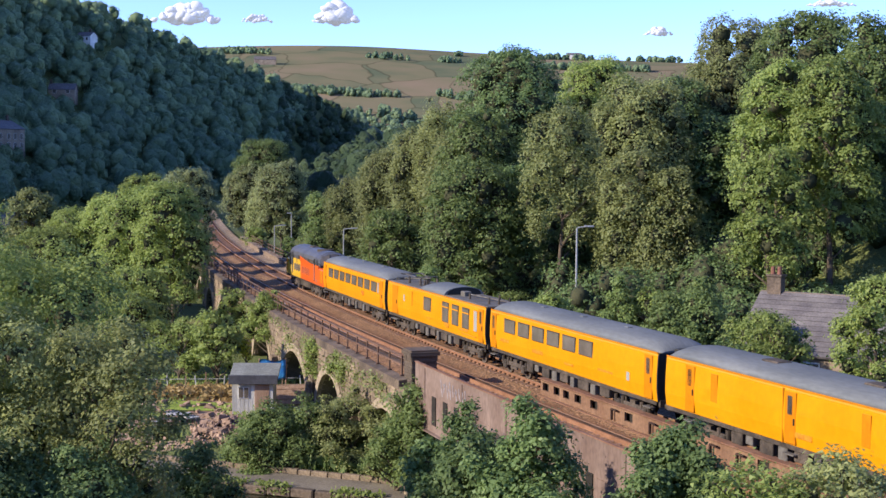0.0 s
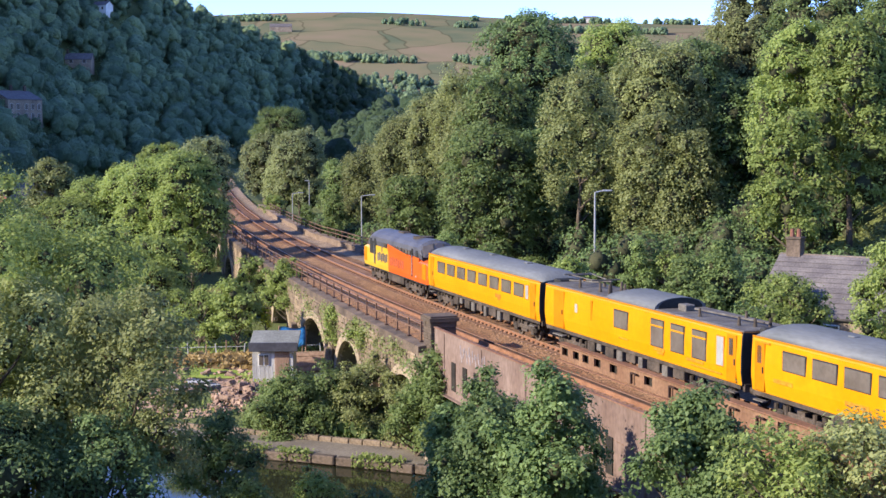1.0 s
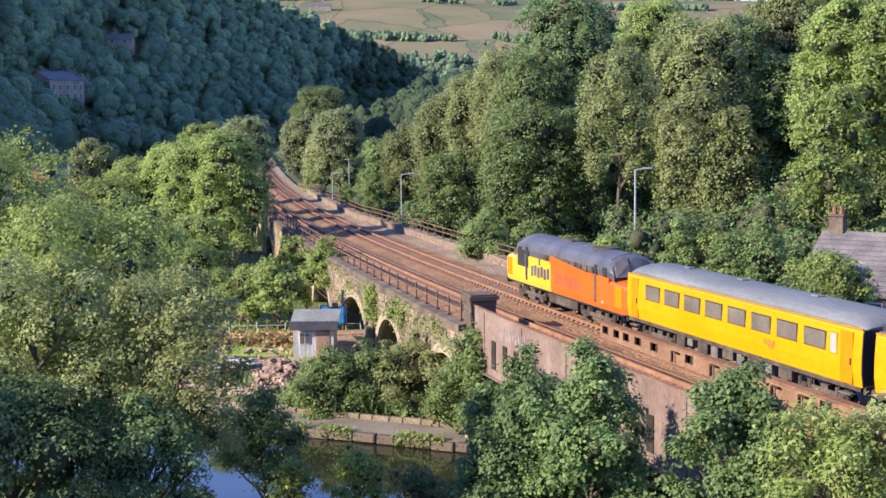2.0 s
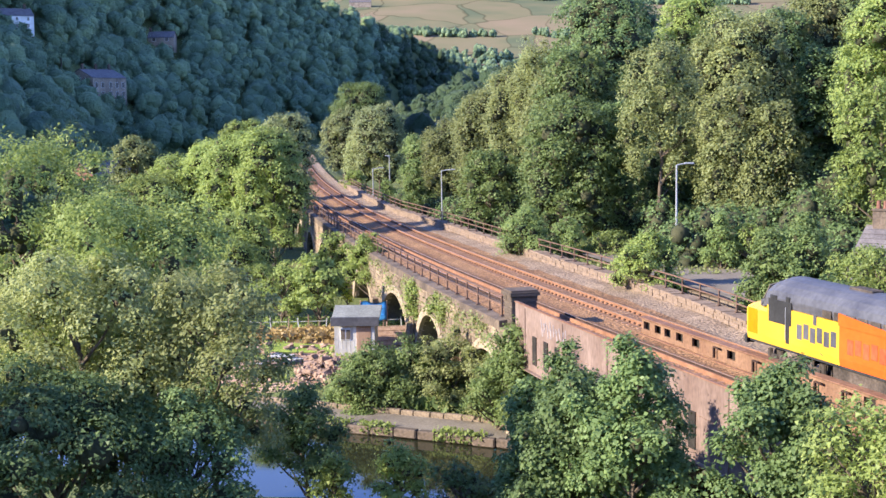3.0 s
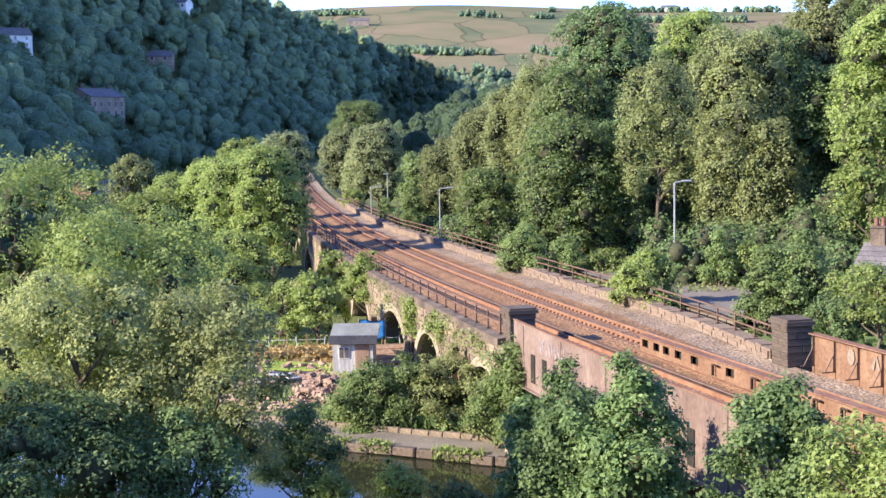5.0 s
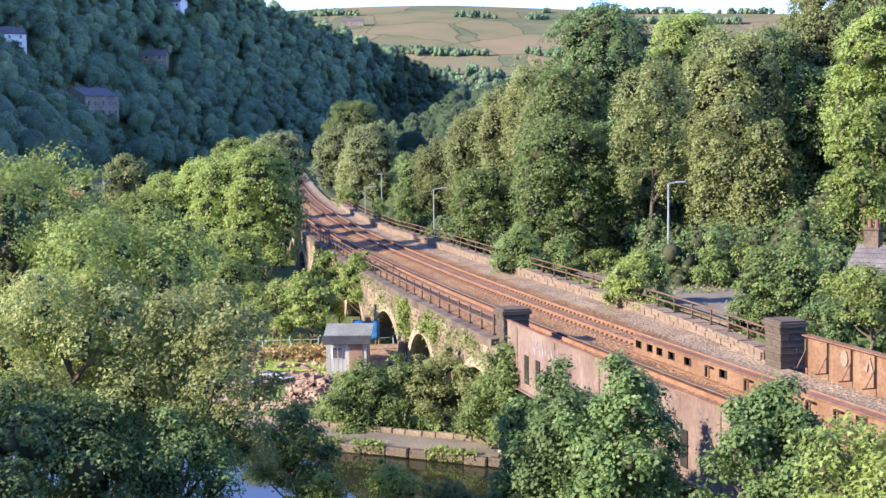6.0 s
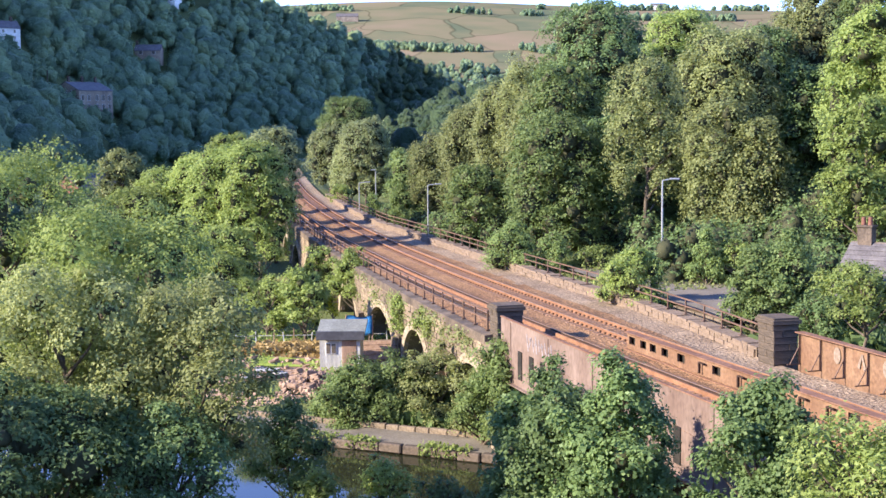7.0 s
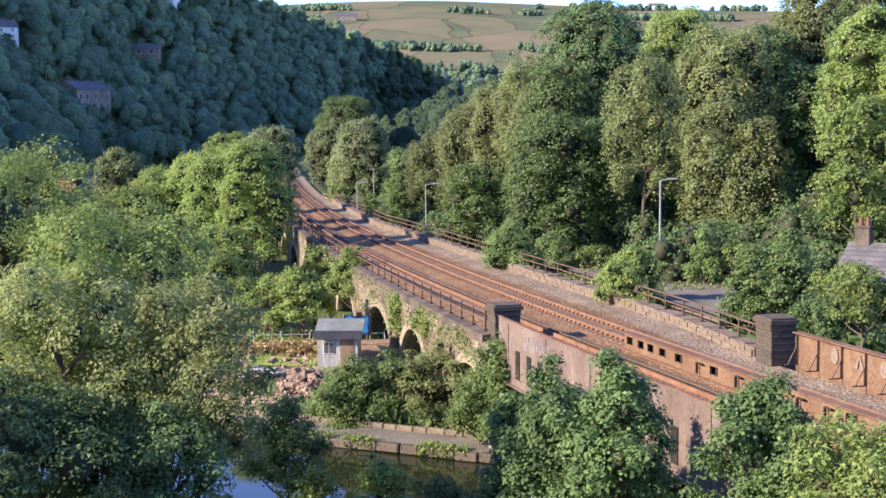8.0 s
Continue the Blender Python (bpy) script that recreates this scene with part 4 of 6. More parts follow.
proto("shrub_dark", 11, LEAF_DARK, "bush", 0.1, 0.4, 1.5)
proto("conifer", 12, LEAF, "cone", 0.1, 0.4, 1.5)
proto("near_willow", 13, LEAF_BRIGHT, "dome", 0.085, 0.5, 1.5, 0.3, 0.4, inner=0.28)
proto("near_willow2", 14, LEAF_WILLOW, "dome", 0.085, 0.5, 1.5, 0.3, 0.4, inner=0.28)
proto("sycamore", 15, LEAF_DARK, "bush", 0.085, 0.42, 1.7, 0.25, 0.5, True, inner=0.5)
proto("near_dark", 16, LEAF_DARK, "bush", 0.085, 0.4, 1.6, 0.2, 0.5, inner=0.5)
proto("yellow_shrub", 17, LEAF_YELLOW, "bush", 0.07, 0.25, 1.1)
proto("hedge", 18, LEAF, "bush", 0.095, 0.4, 1.6, 0.1, 0.5)
proto("hedge_pale", 19, LEAF_WILLOW, "bush", 0.09, 0.4, 1.5, 0.1, 0.5)

NAMES = {"oak": ("tree", "broad dark-green oak with a dense domed crown"), "ash": ("tree", "tall green broadleaf tree in evening sun"),
         "ash2": ("tree", "tall narrow green broadleaf tree in sun"), "willow": ("tree", "olive-green willow with drooping airy foliage"),
         "birch": ("tree", "airy olive birch with see-through crown"), "lime": ("tree", "bright sunlit lime-green tree"),
         "poplar": ("tree", "silvery-leaved poplar beside the railway"), "column": ("tree", "columnar tree with a rounded top"),
         "shrub": ("bush", "rounded green bush beside the railway"), "shrub_bright": ("bush", "bright green sunlit bush on rough grass"), "shrub_dark": ("bush", "dark green bush standing in shade"),
         "conifer": ("tree", "small pointed green tree by the lane"), "near_willow": ("tree", "big sunlit willow with fine yellow-green leaves"),
         "near_willow2": ("tree", "big olive willow with fine leaves and thin branches"), "sycamore": ("tree", "young sycamore with broad pointed leaves"),
         "near_dark": ("tree", "dark spreading tree by the canal, the outer two unseen and added for shade"), "yellow_shrub": ("bush", "yellow-leaved garden shrub by the shed"), "hedge": ("bush", "thick green hedge bush above the towpath"), "hedge_pale": ("bush", "pale olive hedge bush above the towpath")}


def tree(key, x, y, z_top, width, z_foot, seed=0):
    """A tree with its crown between z_foot and z_top, width across, standing at (x, y)."""
    name, label = NAMES[key]
    g = ground_z(x, y)
    first, mat, shape, leaf, spray, cover, droop, rag, folded, inner = KINDS[key]
    e = thing(name, label, name, pose(x, y, g))
    crown, cs = grow_crown(first * 1000 + seed, width, z_top - z_foot, mat, shape, leaf, spray, cover, droop, rag, folded, inner, 52000 if key.startswith("near_willow") else 28000)
    share("crown", crown, e, pose(0, 0, z_foot - g))
    share("trunk", grow_trunk(first * 1000 + seed, cs, max(0.3, z_foot - g), width, z_top - z_foot), e, pose(0, 0, z_foot - g))
    return e


TREES = [
    ("ash", -16.9, 190, 8.6, 7.0, -2.1),
    ("willow", -12.9, 180, 10.9, 8.2, -1.4),
    ("shrub", -17.0, 176, 4.6, 3.8, -1.8),
    ("willow", -7.5, 168, 14.6, 8.6, -0.6),
    ("willow", -3.8, 158, 16.7, 7.4, 2.6),
    ("ash", -5.9, 142, 7.8, 6.4, -0.2),
    ("birch", -1.0, 154, 19.2, 6.6, 6.0),
    ("oak", 6.2, 150, 24.5, 12.6, 7.0),
    ("willow", 0.2, 146, 15.7, 7.0, 3.1),
    ("ash", 1.7, 126, 12.6, 8.8, 0.4),
    ("ash", 2.8, 136, 17.6, 8.2, 4.5),
    ("oak", 5.9, 128, 12.5, 5.0, 1.9),
    ("birch", 9.5, 122, 17.5, 6.9, 5.0),
    ("lime", 16.5, 160, 24.2, 10.4, 10.2),
    ("oak", 11.1, 130, 8.8, 5.2, 1.1),
    ("willow", 17.2, 130, 20.3, 10.2, 5.2),
    ("willow", 15.3, 118, 13.9, 6.8, 1.5),
    ("willow", 18.0, 116, 11.8, 5.6, 1.4),
    ("willow", 29.8, 150, 27.5, 13.0, 9.9),
    ("oak", 25.0, 130, 17.8, 7.0, 1.4),
    ("oak", 22.7, 144, 22.0, 8.6, 7.0),
    ("lime", 24.9, 108, 19.9, 6.8, 8.0),
    ("lime", 22.5, 100, 13.8, 5.4, 3.2),
    ("lime", 28.0, 104, 20.7, 7.0, 5.7),
    ("ash", 31.5, 125, 25.9, 10.6, 10.1),
    ("ash", 33.5, 112, 24.3, 7.8, 6.3),
    ("conifer", 12.0, 100, 4.0, 2.9, -0.2),
    ("shrub_bright", 6.3, 91, 3.2, 5.1, -1.0),
    ("conifer", 14.6, 82, 5.7, 4.0, -0.4),
    ("conifer", 12.3, 80, 4.7, 4.2, -0.1),
    ("shrub", -1.9, 113, 3.4, 4.8, -0.4),
    ("shrub", 1.3, 112, 2.9, 3.2, -0.3),
    ("shrub_bright", 4.7, 112, 1.3, 5.0, -1.2),
    ("shrub_bright", 14.1, 100, 3.0, 3.2, 1.0),
    ("shrub_bright", 16.8, 76, 3.7, 5.2, -0.8),
    ("shrub_dark", 14.6, 74, 2.5, 3.3, -0.5),
    ("shrub_bright", 18.8, 62, 7.2, 4.2, 1.6),
    ("shrub", 13.8, 80, 4.5, 4.5, 1.3),
    ("shrub_bright", 16.2, 70, 4.3, 3.7, 1.5),
    ("ash", -35.0, 264, 17.0, 11.6, 3.0),
    ("poplar", -37.6, 258, 12.0, 8.6, 0.2),
    ("poplar", -30.0, 246, 12.7, 9.6, -1.5),
    ("poplar", -33.6, 250, 8.6, 6.6, -1.2),
    ("shrub_bright", -29.6, 212, 2.4, 4.0, -0.8),
    ("shrub", -22.3, 190, 2.3, 2.3, -1.2),
    ("lime", -26.8, 134, 10.5, 7.0, -2.1),
    ("lime", -31.8, 139, 9.5, 7.3, -2.6),
    ("poplar", -31.1, 166, 12.1, 6.7, -0.6),
    ("lime", -40.6, 186, 11.4, 7.5, -2.0),
    ("lime", -41.4, 158, 6.8, 10.2, -1.9),
    ("lime", -37.0, 152, 8.8, 7.3, -3.3),
    ("column", -48.0, 160, 8.9, 6.4, -1.4),
    ("lime", -43.0, 152, 4.5, 10.4, -3.3),
    ("lime", -27.7, 124, 2.5, 6.5, -4.6),
    ("shrub_bright", -25.3, 112, 1.1, 6.8, -4.0),
    ("lime", -17.8, 106, 0.6, 3.8, -4.2),
    ("shrub_bright", -15.3, 116, 1.3, 4.2, -3.3),
    ("shrub_bright", -21.0, 108, -0.3, 3.9, -4.3),
    ("yellow_shrub", -15.6, 106, -1.2, 1.0, -3.1),
    ("lime", -20.1, 128, 0.6, 3.1, -5.1),
    ("near_willow", -22.0, 57, 10.7, 10.0, -2.1),
    ("near_willow", -16.2, 52, 8.5, 8.2, -0.9),
    ("near_willow2", -11.6, 47, 6.2, 4.8, -0.1),
    ("near_willow2", -16.6, 48, 6.7, 7.3, -1.2),
    ("near_dark", -16.2, 44, 3.0, 8.5, -1.4),
    ("near_dark", -12.1, 45, 2.4, 4.7, -1.3),
    # next two stand out of view, added to shade the canal-side trees
    ("near_dark", -28.5, 38, 8.8, 12.0, -1.0),
    ("near_dark", -26.0, 28.5, 8.0, 9.0, 1.0),
    ("near_dark", -11.2, 62, -0.5, 4.0, -5.6),
    ("hedge", -10.4, 82.4, -2.4, 6.3, -8.1),
    ("hedge", -8.2, 83, -2.3, 5.7, -8.2),
    ("hedge", -11.3, 81.6, -3.3, 4.3, -7.9),
    ("hedge", -12.2, 83.5, -3.5, 3.7, -8.3),
    ("hedge_pale", -5.9, 82.4, -1.7, 6.6, -8.0),
    ("hedge_pale", -3.1, 79, -2.3, 3.8, -6.9),
    ("ash2", -1.9, 75, 0.5, 2.9, -4.3),
    ("hedge", -2.95, 76.1, -1.8, 3.6, -6.0),
    ("hedge", -1.3, 74.6, -1.2, 2.8, -5.8),
    ("shrub_bright", -7.3, 90, -0.2, 1.3, -1.8),
    ("shrub_bright", -6.7, 88.5, -0.7, 1.1, -2.2),
    ("shrub_bright", -9.6, 96.5, -0.0, 1.3, -3.2),
    ("sycamore", 1.1, 49, 2.2, 5.3, -3.7),
    ("sycamore", 2.8, 47, 3.8, 4.3, -3.1),
    ("sycamore", -0.3, 51, 0.3, 3.1, -4.4),
    ("sycamore", 0.6, 50.5, 3.1, 2.7, -2.5),
    ("sycamore", -0.8, 51, 1.9, 2.3, -3.0),
    ("sycamore", 6.9, 44, 3.8, 4.2, -2.3),
    ("sycamore", 7.9, 43, 3.2, 2.1, -1.9),
    ("near_willow", 8.8, 38, 3.6, 3.5, 0.1),
    ("near_willow2", 10.6, 38, 3.9, 3.5, 0.1),
    ("shrub_bright", -6.3, 57, -2.2, 2.5, -5.1),
    ("shrub_bright", -9.1, 57, -2.6, 1.8, -5.2),
    ("near_dark", -3.5, 54, -2.3, 3.0, -4.9),
    ("shrub_dark", 0.3, 56, -2.9, 2.3, -5.5),
]

for i, row in enumerate(TREES):
    tree(*row, seed=i)


def woodland(name, label, spots, cards, leaf, mat, seed, body=None):
    """Far woods: many rounded crowns of billows and small leaves in one object. cards and leaf: for the nearest and the farthest crowns."""
    rng = np.random.default_rng(seed)
    P, N, S, CV, CF = [], [], [], [], []
    k = 0
    far = [math.hypot(q[0], q[1]) for q in spots]
    lo, hi = min(far), max(far)
    for (x, y, z, w, h), f in zip(spots, far):
        t = (f - lo) / (hi - lo)
        m = int(cards[0] + (cards[1] - cards[0]) * t)
        nl = 7
        th = rng.uniform(0, 6.28) + np.arange(nl) * 2.4
        lift = np.linspace(0.1, 0.78, nl)
        rad = 0.33 * w * np.sqrt(np.maximum(0.02, 1 - np.abs(lift - 0.3) / 0.62)) * rng.uniform(0.6, 1.1, nl)
        c = np.stack([x + rad * np.cos(th), y + rad * np.sin(th), z + h * lift], 1)
        r = rng.uniform(0.2, 0.34, nl) * w
        pick = rng.choice(nl, m, p=r ** 2 / (r ** 2).sum())
        d = rng.normal(size=(m, 3))
        d /= np.linalg.norm(d, axis=1)[:, None]
        d[:, 2] = np.where(d[:, 2] < -0.3, -d[:, 2], d[:, 2])
        lump = 1 + 0.16 * np.sin(6 * d[:, 0] + pick) * np.sin(5 * d[:, 2] + 2 * pick)
        P.append(c[pick] + d * (r[pick] * lump * rng.uniform(0.86, 1.1, m))[:, None])
        nn = d * 0.8 + np.array([0, 0, 0.2]) + rng.normal(size=(m, 3)) * 0.3
        N.append(nn / np.linalg.norm(nn, axis=1)[:, None])
        S.append((leaf[0] + (leaf[1] - leaf[0]) * t) * rng.uniform(0.6, 1.3, m))
        for ci, ri in zip(c, r):
            bv, bf = (BALL_V, BALL_F) if f < 430 and body is None else (ICO_V, ICO_F)
            wave = 1 + 0.13 * np.sin(bv[:, 0] * 7 + ri * 9) * np.sin(bv[:, 1] * 6 + bv[:, 2] * 5) + rng.uniform(-0.16, 0.16, len(bv))
            CV.append(ci + bv * (ri * (0.88 if body is None else 0.6) * wave)[:, None] * np.array([1, 1, 1.12]))
            CF.append(bf + k)
            k += len(bv)
    me = card_mesh(name, np.concatenate(P), np.concatenate(N), np.concatenate(S), mat, (np.concatenate(CV), np.concatenate(CF)), rng, False, body)
    return tagged(new(name, me), label, "woodland", kind="stuff")


HOMES = ((-156, 478, 15, 58), (-187, 485, 14, 56), (-166, 600, 9, 36), (-179, 690, 7, 30), (-132, 432, 9, 35))


def hill_spots():
    rng = random.Random(21)
    out = []
    y = 205.0
    while y < 1010:
        step = 7.5 + (y - 200) * 0.006
        x = toe(y) + 14
        while x > toe(y) - 330 and x > -0.42 * y - 25:
            xx, yy = x + rng.uniform(-3, 3), y + rng.uniform(-3, 3)
            w = rng.uniform(9, 16)
            clear = False
            for hx, hy, wd, ahead in HOMES:
                back = ((hx - xx) * hx + (hy - yy) * hy) / math.hypot(hx, hy)
                side = abs((hx - xx) * hy - (hy - yy) * hx) / math.hypot(hx, hy)
                clear = clear or (side < wd and -12 < back < ahead)
            if clear:
                w *= 0.5
            if hill_left(xx, yy) > -4.5 and off_of(xx, min(yy, 400)) < -14:
                out.append((xx, yy, hill_left(xx, yy), w, rng.uniform(3, 4.5) if clear else rng.uniform(8, 15)))
            x -= step * rng.uniform(0.8, 1.3)
        y += step
    return out


woodland("woodland", "dense shaded broadleaf wood covering the hillside", hill_spots(), (215, 95), (0.5, 0.9), LEAF_HILL_HAZE, 5)


def valley_spots():
    rng = random.Random(31)
    out = []
    y = 215.0
    while y < 1000:
        step = 8 + (y - 200) * 0.007
        x = cx(min(y, 330)) + 0.0 * y + (26 if y < 330 else 22 - 0.12 * (y - 330))
        while x < 40 + 0.12 * y:
            xx, yy = x + rng.uniform(-3, 3), y + rng.uniform(-3, 3)
            out.append((xx, yy, ground_z(xx, yy), rng.uniform(8, 13), rng.uniform(9, 14)))
            x += step * rng.uniform(0.85, 1.3)
        y += step
    for _ in range(60):
        xx, yy = rng.uniform(-82, -46), rng.uniform(165, 222)
        out.append((xx, yy, ground_z(xx, yy), rng.uniform(6, 9), rng.uniform(5, 7)))
    for _ in range(140):
        yy, o = rng.uniform(85, 215), rng.uniform(38, 62)
        p = tp(yy, o)
        out.append((p.x, p.y, ground_z(p.x, p.y), rng.uniform(8, 11), rng.uniform(7, 10)))
    return out


woodland("woodland", "broadleaf wood and undergrowth filling the valley floor and slope", valley_spots(), (150, 80), (0.45, 0.85), LEAF_VALLEY_SHADE, 7)


def undergrowth_spots():
    rng = random.Random(52)
    out = []
    for _ in range(190):
        yy = rng.uniform(96, 200)
        o = rng.uniform(13 if yy < 125 else 8, 34)
        p = tp(yy, o)
        out.append((p.x, p.y, ground_z(p.x, p.y) - 0.4, rng.uniform(3, 5.5), rng.uniform(2.2, 4.8)))
    for _ in range(30):
        p = tp(rng.uniform(84, 104), rng.uniform(19, 27))
        out.append((p.x, p.y, ground_z(p.x, p.y) - 0.4, rng.uniform(2.5, 4), rng.uniform(2, 3.5)))
    return out


woodland("undergrowth", "shaded brambles and saplings under the roadside wood", undergrowth_spots(), (520, 460), (0.15, 0.18), LEAF_DARK, 9, TWIG_SHADE)


def far_spots():
    rng = random.Random(8)
    out = []
    for _ in range(1500):
        x, y = rng.uniform(-200, 460), rng.uniform(980, 1900)
        if noise.noise((x * 0.006, y * 0.004, 2)) > -0.25 - (1500 - y) * 0.0012:
            out.append((x, y, ground_z(x, y), rng.uniform(10, 17), rng.uniform(9, 14)))
    for _ in range(700):
        t = rng.random()
        line = rng.choice(((-380, 2350, 0, 2300), (-40, 1900, 330, 1820), (0, 2420, 500, 2500), (40, 2050, 260, 1960), (120, 2250, 420, 2200), (-420, 2000, -60, 1880)))
        x, y = line[0] + (line[2] - line[0]) * t + rng.uniform(-12, 12), line[1] + (line[3] - line[1]) * t + rng.uniform(-14, 14)
        if noise.noise((x * 0.01, y * 0.01, 7)) > -0.1:
            out.append((x, y, ground_z(x, y), rng.uniform(9, 15), rng.uniform(7, 11)))
    return out


woodland("woodland", "far woods and hedgerow trees below the moor", far_spots(), (50, 26), (1.2, 1.8), LEAF_HILL_HAZE, 6)


# ---- the train ----
ZB, ZC, ZR, HW, LC = 1.3, 3.46, 4.03, 1.41, 20.1


def loft(sections, bm=None, close_ends=True, smooth=False):
    """Joins rings of equal length into a skin."""
    bm = bm or bmesh.new()
    rings = [[bm.verts.new(p) for p in s] for s in sections]
    k = len(rings[0])
    for a, b in zip(rings, rings[1:]):
        for i in range(k):
            f = bm.faces.new((a[i], a[(i + 1) % k], b[(i + 1) % k], b[i]))
            f.smooth = smooth
    if close_ends:
        bm.faces.new(rings[0][::-1]), bm.faces.new(rings[-1])
    bmesh.ops.recalc_face_normals(bm, faces=bm.faces[:])
    return bm


def side_section(x, inset=0.0):
    pts = [(HW - 0.07, ZB), (HW, ZB + 0.55), (HW, ZB + 1.2), (HW - 0.05, ZC - 0.12), (HW - 0.1, ZC)]
    return [(x, y - inset, z) for y, z in pts] + [(x, -(y - inset), z) for y, z in reversed(pts)]


def roof_section(x, drop=0.0, top=ZR):
    out = []
    for i in range(13):
        a = math.pi * i / 12
        out.append((x, (HW - 0.06) * math.cos(a) * (1 - drop * 0.15), ZC - 0.03 + (top - ZC + 0.03) * (1 - drop) * math.sin(a) ** 0.8))
    return out


def coach_body(v, roof=True):
    L = LC / 2
    part("body", loft([side_section(-L), side_section(-L + 0.12), side_section(L - 0.12), side_section(L)]), YELLOW, v)
    if roof:
        xs = [(-L - 0.05, 0.75), (-L + 0.25, 0.4), (-L + 0.7, 0.12), (-L + 1.3, 0), (L - 1.3, 0), (L - 0.7, 0.12), (L - 0.25, 0.4), (L + 0.05, 0.75)]
        part("roof", loft([roof_section(x, d) for x, d in xs], smooth=True), ROOFGREY, v, "grey domed roof")
    for s in (-1, 1):
        part("gutter", one_box((0, s * (HW - 0.07), ZC + 0.0), (LC, 0.06, 0.06)), YELLOW_DOOR, v)
        part("solebar", one_box((0, s * (HW - 0.16), ZB - 0.08), (LC - 0.3, 0.12, 0.22)), UNDER, v)
    for e in (-1, 1):
        part("gangway", one_box((e * (L + 0.18), 0, 2.55), (0.42, 1.1, 2.2), bevel=0.06), BLACK, v, "black concertina gangway")
        part("headstock", one_box((e * (L + 0.02), 0, 1.2), (0.16, 2.5, 0.3)), UNDER, v)
        for s in (-1, 1):
            part("buffer", rod(bmesh.new(), (e * L, s * 0.87, 1.1), (e * (L + 0.45), s * 0.87, 1.1), 0.16, 0.2, 12), UNDER, v)
        part("end_wall", loft([side_section(e * (L + 0.02), -0.004), side_section(e * (L + 0.05), 0.01)]), BLACK, v, "black coach end")
    part("centre_sill", one_box((0, 0, 1.2), (LC - 1.0, 1.8, 0.3)), UNDER, v)


WHEEL = rod(bmesh.new(), (0, -0.065, 0), (0, 0.065, 0), 0.47, seg=20)
rod(WHEEL, (0, -0.1, 0), (0, 0.1, 0), 0.14, seg=10)
WHEEL = mesh_from(WHEEL, "wheel", UNDER)
FRAME = bmesh.new()
for s in (-1, 1):
    box(FRAME, (0, s * 1.02, 0.62), (3.5, 0.12, 0.24), bevel=0.03)
    for x in (-1.3, 1.3):
        box(FRAME, (x, s * 1.06, 0.5), (0.42, 0.22, 0.4), bevel=0.04)
        rod(FRAME, (x - 0.35, s * 1.06, 0.5), (x - 0.35, s * 1.06, 0.95), 0.1, seg=8)
        rod(FRAME, (x + 0.35, s * 1.06, 0.5), (x + 0.35, s * 1.06, 0.95), 0.1, seg=8)
    box(FRAME, (0, s * 1.08, 0.45), (0.9, 0.1, 0.14))
box(FRAME, (0, 0, 0.75), (0.5, 2.1, 0.3))
FRAME = mesh_from(FRAME, "bogie_frame", UNDER)


def bogie(v, x, axles=(-1.3, 1.3), r=1.0):
    b = share("bogie", FRAME, v, pose(x, 0, 0) @ Matrix.Diagonal((1.0 if len(axles) == 2 else 1.32, 1, 1, 1)))
    b.name = "bogie"
    for a in axles:
        for s in (-1, 1):
            share("wheel", WHEEL, v, pose(x + a, s * 0.76, 0.47 * r) @ Matrix.Diagonal((r, 1, r, 1)))


def boxes_under(v, spec, rng):
    for x, w, h, m in spec:
        for s in (-1, 1):
            part("equipment_box", one_box((x + (0.4 if s < 0 else 0), s * 0.98, ZB - 0.22 - h / 2), (w, 0.6, h), bevel=0.03), m, v)


def pane(v, u, w, z0, z1, mat=GLASS, name="window", label="", frame_=True, both=True):
    """A window in the coach's side: u metres from the far end."""
    x = LC / 2 - u - w / 2
    for s in ((1, -1) if both else (1,)):
        if frame_:
            wn_ = part(name, one_box((x, s * (HW - 0.012), (z0 + z1) / 2), (w + 0.1, 0.05, z1 - z0 + 0.1), bevel=0.02), BLACK if mat is GLASS else YELLOW_DOOR, v, label)
            part("pane", one_box((x, s * (HW + 0.008), (z0 + z1) / 2), (w, 0.03, z1 - z0)), mat, wn_)
        else:
            part(name, one_box((x, s * (HW - 0.005), (z0 + z1) / 2), (w, 0.04, z1 - z0), bevel=0.015), mat, v, label)


def door(v, u, w=0.75, window=True, z0=ZB + 0.05, z1=ZC - 0.15):
    pane(v, u, w, z0, z1, YELLOW_DOOR, "door", "yellow door set in the side", False)
    if window:
        pane(v, u + w * 0.25, w * 0.45, 2.45, 3.15, GLASS, "door_window", "narrow door window", False)
        pane(v, u + w * 0.25 - 0.01, w * 0.47, 2.43, 3.17, GLASS, "window_seal", "", False)
    for s in (1, -1):
        part("handle", one_box((LC / 2 - u - w * 0.88, s * (HW + 0.03), 2.2), (0.05, 0.06, 0.25)), BLACK, v)
        part("step", one_box((LC / 2 - u - w / 2, s * (HW - 0.05), 0.95), (w, 0.25, 0.05)), UNDER_LIGHT, v)


def marks(v, spec):
    """Small markings too small to read, as plain bars."""
    for u, w, z, h, m in spec:
        part("marking", one_box((LC / 2 - u - w / 2, HW + 0.006, z), (w, 0.012, h)), m, v)


RED = surface("marking_red", (0.62, 0.12, 0.01), (0.68, 0.14, 0.014), 1.0, 0.6, 0, 5)
BROWN = surface("marking_brown", (0.42, 0.17, 0.01), (0.5, 0.2, 0.012), 1.0, 0.6, 0, 5)
BROWN_RED = surface("marking_dark", (0.28, 0.06, 0.02), (0.34, 0.08, 0.03), 1.0, 0.6, 0, 5)
rng = random.Random(3)
